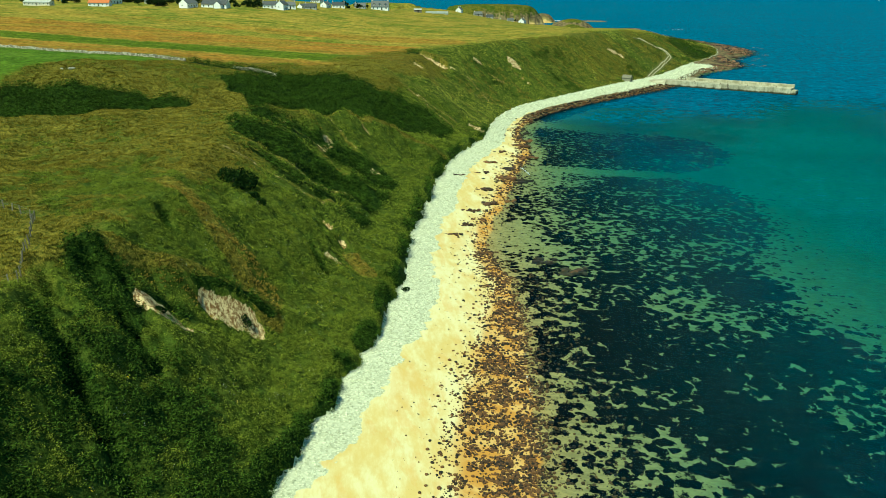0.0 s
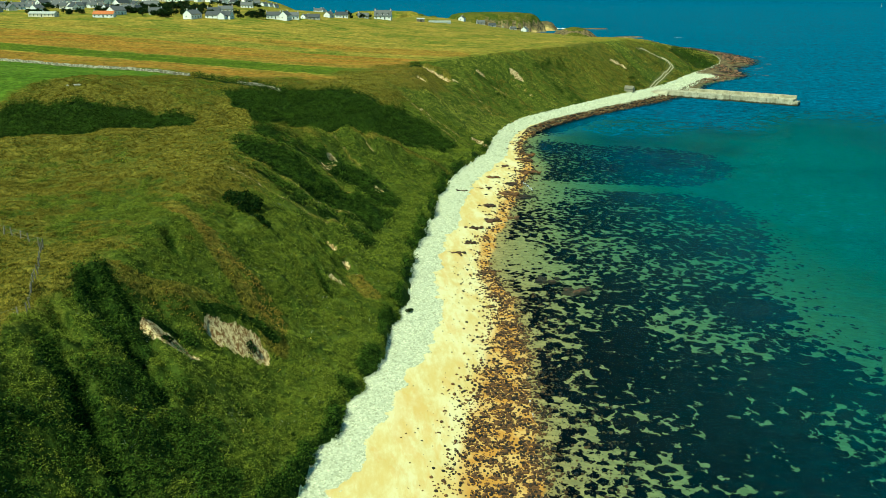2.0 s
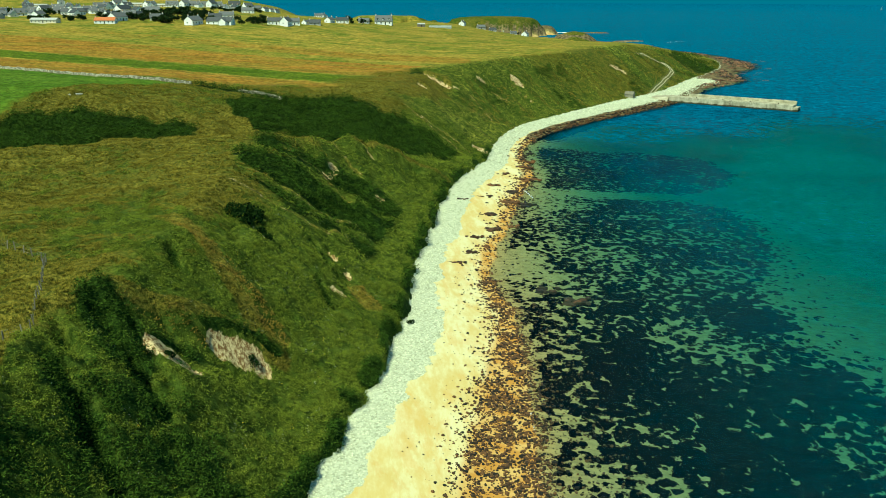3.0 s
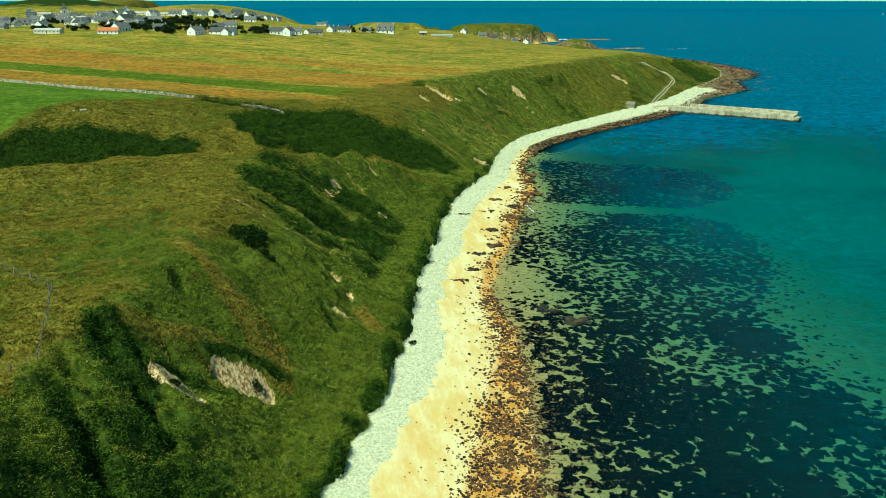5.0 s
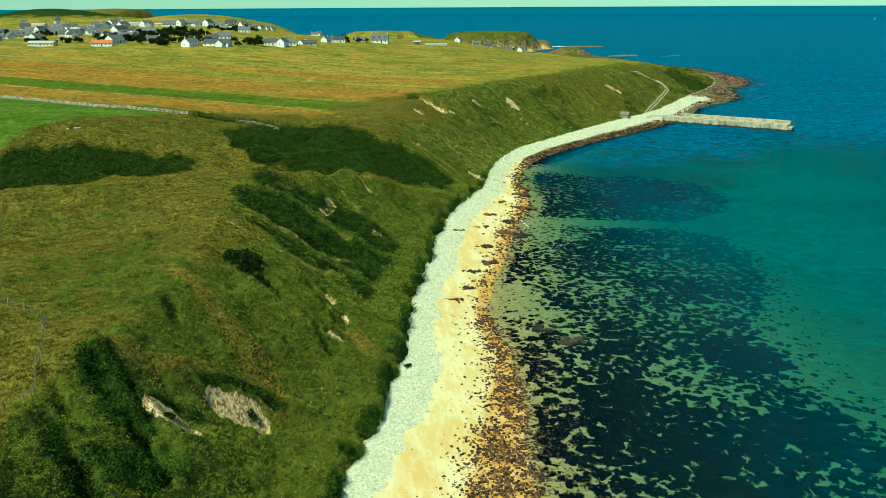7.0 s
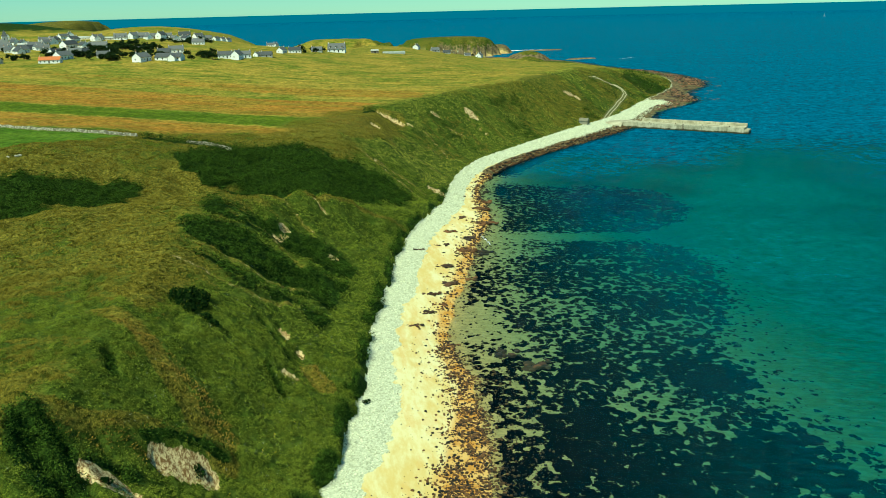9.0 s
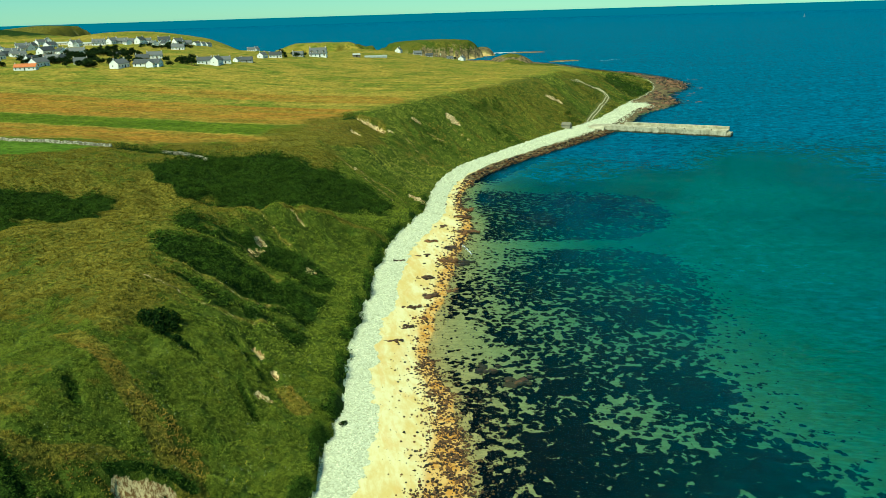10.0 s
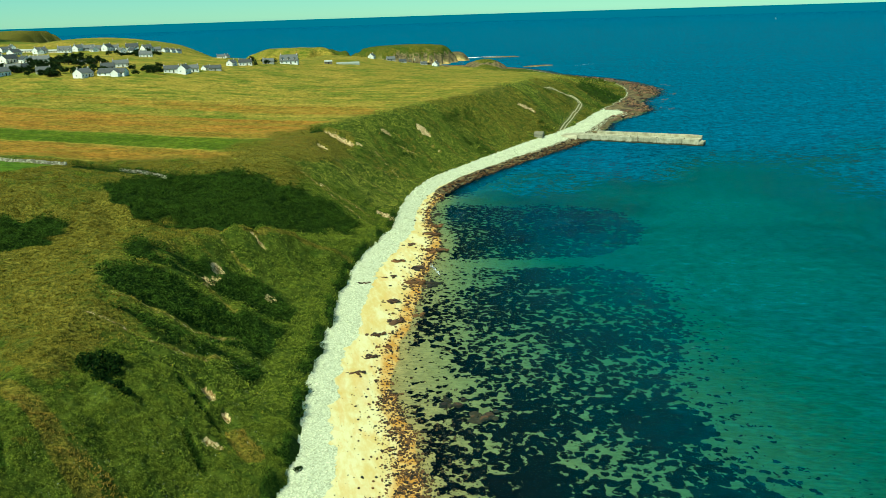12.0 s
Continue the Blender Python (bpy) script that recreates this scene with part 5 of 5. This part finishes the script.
sizes = (0.065 + 0.20 * rng.rand(len(xs)) ** 2.2) * np.interp(ys, (50, 150, 300), (1.0, 1.3, 2.4)) * np.where(a[keep] < 0.5, 0.5, 1.0)
bank("weedy_stones", "dark seaweed-covered stones scattered on the wet sand", xs, ys, sizes, (ROCK, ROCKS), rng, shapes, "stone")
xs, ys, u, rng = sprinkle(14000, 25, 130, 290, 410, 47)
c = cover_at(xs, ys, 1 + 0 * xs)
keep = (c["across"] > 0.72) & (c["across"] < 1.15) & (u < 0.8)
xs, ys = xs[keep], ys[keep]
tagged(scatter_mesh("weedy_rocks", shapes, xs, ys, np.maximum(ground_height(xs, ys), -0.1), rng.uniform(0.15, 0.8, len(xs)), rng.uniform(0, 6.28, len(xs)), SHADY, None), "dark weedy rocks along the far tide line", "rocks", kind="stuff")


xs, ys, u, rng = sprinkle(9000, 135, 262, 470, 780, 48)
c = cover_at(xs, ys, 1 + 0 * xs)
keep = (c["inland"] < 1) & (c["across"] < 1.12) & (c["across"] > np.where(ys < 530, 0.6, 0.15)) & (fbm(xs / 14, ys / 14, 113, 3) > 0.45)
xs, ys = xs[keep], ys[keep]
LEDGE = plain("ledge_rock", (0.03, 0.024, 0.018), (0.25, 0.135, 0.075), 0.6, 0.85, 0.25, by="island")
tagged(scatter_mesh("point_rocks", shapes, xs, ys, np.maximum(ground_height(xs, ys), -0.2), 0.3 + 1.0 * rng.rand(len(xs)) ** 2, rng.uniform(0, 6.28, len(xs)), LEDGE, None), "brown and tan rocks along the grassy point", "rocks", kind="stuff")


# ---- grass and bracken ----
def blades(name, xs, ys, high, wide, blades_each, lean, material, label, seed):
    """Tufts of pointed blades, joined."""
    rng = np.random.RandomState(seed)
    zs = ground_height(xs, ys)
    n = len(xs)
    V = np.zeros((n, blades_each, 3, 3))
    for k in range(blades_each):
        a = rng.uniform(0, 6.28, n)
        h = high * rng.uniform(0.6, 1.25, n)
        l = lean * h * rng.uniform(0.3, 1.2, n)
        bx, by = xs + rng.uniform(-0.12, 0.12, n), ys + rng.uniform(-0.12, 0.12, n)
        dx, dy = np.cos(a), np.sin(a)
        w = wide * rng.uniform(0.7, 1.3, n)
        V[:, k, 0] = np.stack([bx - dy * w, by + dx * w, zs - 0.05], 1)
        V[:, k, 1] = np.stack([bx + dy * w, by - dx * w, zs - 0.05], 1)
        V[:, k, 2] = np.stack([bx + dx * l + 0.1 * h, by + dy * l, zs + h], 1)
    ob = mesh_object(name, V.reshape(-1, 3), np.arange(n * blades_each * 3).reshape(-1, 3), material)
    tagged(ob, label, "grass", kind="stuff")


def sprays(name, xs, ys, size, high, each, material, label, category, seed, upright=0.5):
    """Low leafy sprays, joined."""
    rng = np.random.RandomState(seed)
    zs = ground_height(xs, ys)
    n = len(xs) * each
    c = np.repeat(np.stack([xs, ys, zs], 1), each, 0)
    c[:, :2] += rng.normal(size=(n, 2)) * size * 1.2
    c[:, 2] += np.repeat(high + 0 * xs, each) * rng.uniform(0.1, 1.0, n)
    a, b = rng.normal(size=(n, 3)), rng.normal(size=(n, 3))
    a[:, 2] *= upright
    b[:, 2] *= upright
    a *= (size * rng.uniform(0.6, 1.3, n) / np.linalg.norm(a, axis=1))[:, None]
    b *= (size * 0.7 / np.linalg.norm(b, axis=1))[:, None]
    V = np.stack([c - a, c + b, c + a], 1).reshape(-1, 3)
    tagged(mesh_object(name, V, np.arange(n * 3).reshape(-1, 3), material), label, category, kind="stuff")


def leafy(name, a, b, own=0.3, near=0.4, wide=0.3):
    m = Nodes(name)
    f = m.math("ADD", m.math("MULTIPLY", m.island(), own), m.math("ADD", m.math("MULTIPLY", m.noise(0.85, 4, 0.7), near), m.math("MULTIPLY", m.noise(0.07, 5, 0.62), wide)))
    return m.finish(m.mix(m.ramp(f, 0.34, 0.66), a, b), 0.9, None, 0.0, 0.03)


GRASS = leafy("grass_blades", (0.022, 0.046, 0.005), (0.205, 0.240, 0.030), 0.34, 0.42, 0.3)
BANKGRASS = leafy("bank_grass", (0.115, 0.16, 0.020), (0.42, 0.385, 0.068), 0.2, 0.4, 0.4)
HAY = leafy("dry_grass_blades", (0.040, 0.055, 0.007), (0.24, 0.192, 0.029), 0.34, 0.36, 0.4)
RUSSET = leafy("rust_grass_blades", (0.13, 0.11, 0.016), (0.31, 0.20, 0.040))
BRACKEN_AND_SHADE = leafy("bracken_fronds_and_shade", (0.004, 0.014, 0.003), (0.062, 0.110, 0.014), 0.45, 0.35, 0.25)

plots = [(-88, -5, 46, 130, 125000, 1.0), (-125, 24, 130, 265, 135000, 1.4), (-40, 125, 265, 430, 105000, 1.3), (90, 236, 425, 770, 60000, 1.8)]
green, hay, fern_and_shade, russet = [], [], [], []
for n, (x0, x1, y0, y1, count, big) in enumerate(plots):
    xs, ys, u, rng = sprinkle(count, x0, x1, y0, y1, 60 + n)
    c = cover_at(xs, ys, 5 + 0 * xs)
    ok = (c["inland"] > -0.15) & (c["bare"] < 0.25 + 0.9 * (fbm(xs / 1.1, ys / 1.1, 133, 2) - 0.35)) & (c["field"] < 0.5) & (c["track"] < 0.1) & (c["path"] < 0.45) & (c["inland"] < np.where(ys < 265, 150, 70))
    rough = fbm(xs / 3.0, ys / 3.0, 121, 3)
    lumpy = fbm(xs / 1.3, ys / 1.3, 123, 2)
    ok &= u < 2.4 * (lumpy - 0.18)
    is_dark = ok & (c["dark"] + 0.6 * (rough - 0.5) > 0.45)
    is_rust = ok & (c["rust"] + 0.5 * (rough - 0.5) > 0.5)
    is_dark &= ~is_rust
    is_dry = ok & ~is_dark & ~is_rust & (c["dry"] + 0.9 * (rough - 0.5) > 0.42)
    is_green = ok & ~is_dark & ~is_dry & ~is_rust
    row = vnoise((ys - 0.1 * xs) / (1.1 * big), xs / 14, 125)
    tall = big * (0.1 + 1.3 * lumpy + 0.6 * row * (c["dark"] > 0.3) + 0.15)
    green.append((xs[is_green], ys[is_green], tall[is_green], big))
    hay.append((xs[is_dry], ys[is_dry], tall[is_dry], big))
    russet.append((xs[is_rust], ys[is_rust], tall[is_rust], big))
    fern_and_shade.append((xs[is_dark], ys[is_dark], tall[is_dark], big))
for n, (xs, ys, tall, big) in enumerate(green):
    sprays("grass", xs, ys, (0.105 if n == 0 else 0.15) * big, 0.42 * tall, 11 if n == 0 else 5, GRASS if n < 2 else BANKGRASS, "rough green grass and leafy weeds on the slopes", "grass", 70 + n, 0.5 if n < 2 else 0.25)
for n, (xs, ys, tall, big) in enumerate(hay):
    blades("dry_grass", xs, ys, 0.16 * tall, 0.05 * big, 6, 1.7, HAY, "long sun-dried grass on the hill", 80 + n)
for n, (xs, ys, tall, big) in enumerate(russet):
    blades("rust_grass", xs, ys, 0.13 * tall, 0.05 * big, 6, 1.8, RUSSET, "worn tan and rust-coloured grass", 100 + n)
# fronds of the bracken, and dark ones that stand for shade
for n, (xs, ys, tall, big) in enumerate(fern_and_shade):
    sprays("bracken", xs, ys, 0.17 * big, 0.85 * tall, 9, BRACKEN_AND_SHADE, "dark green bracken on the slope, also standing in for shade in slips and under rims", "bracken", 90 + n)

# flowers in the near slope
PETAL = leafy("white_petals", (0.55, 0.57, 0.45), (0.75, 0.75, 0.62))
YELLOW = leafy("yellow_petals", (0.62, 0.42, 0.03), (0.75, 0.55, 0.05))
xs, ys, u, rng = sprinkle(2600, -42, -8, 48, 150, 75)
c = cover_at(xs, ys, 5 + 0 * xs)
keep = (c["inland"] > 2) & (c["inland"] < 24) & (c["bare"] < 0.2) & (fbm(xs / 4, ys / 4, 131, 2) > 0.5)
sprays("white_flowers", xs[keep], ys[keep], 0.05, 0.65, 3, PETAL, "small white wild flowers in the grass", "flowers", 76)
keep = keep & (u < 0.06)
sprays("yellow_flowers", xs[keep], ys[keep], 0.09, 0.6, 6, YELLOW, "yellow wild flowers in the grass", "flowers", 77)
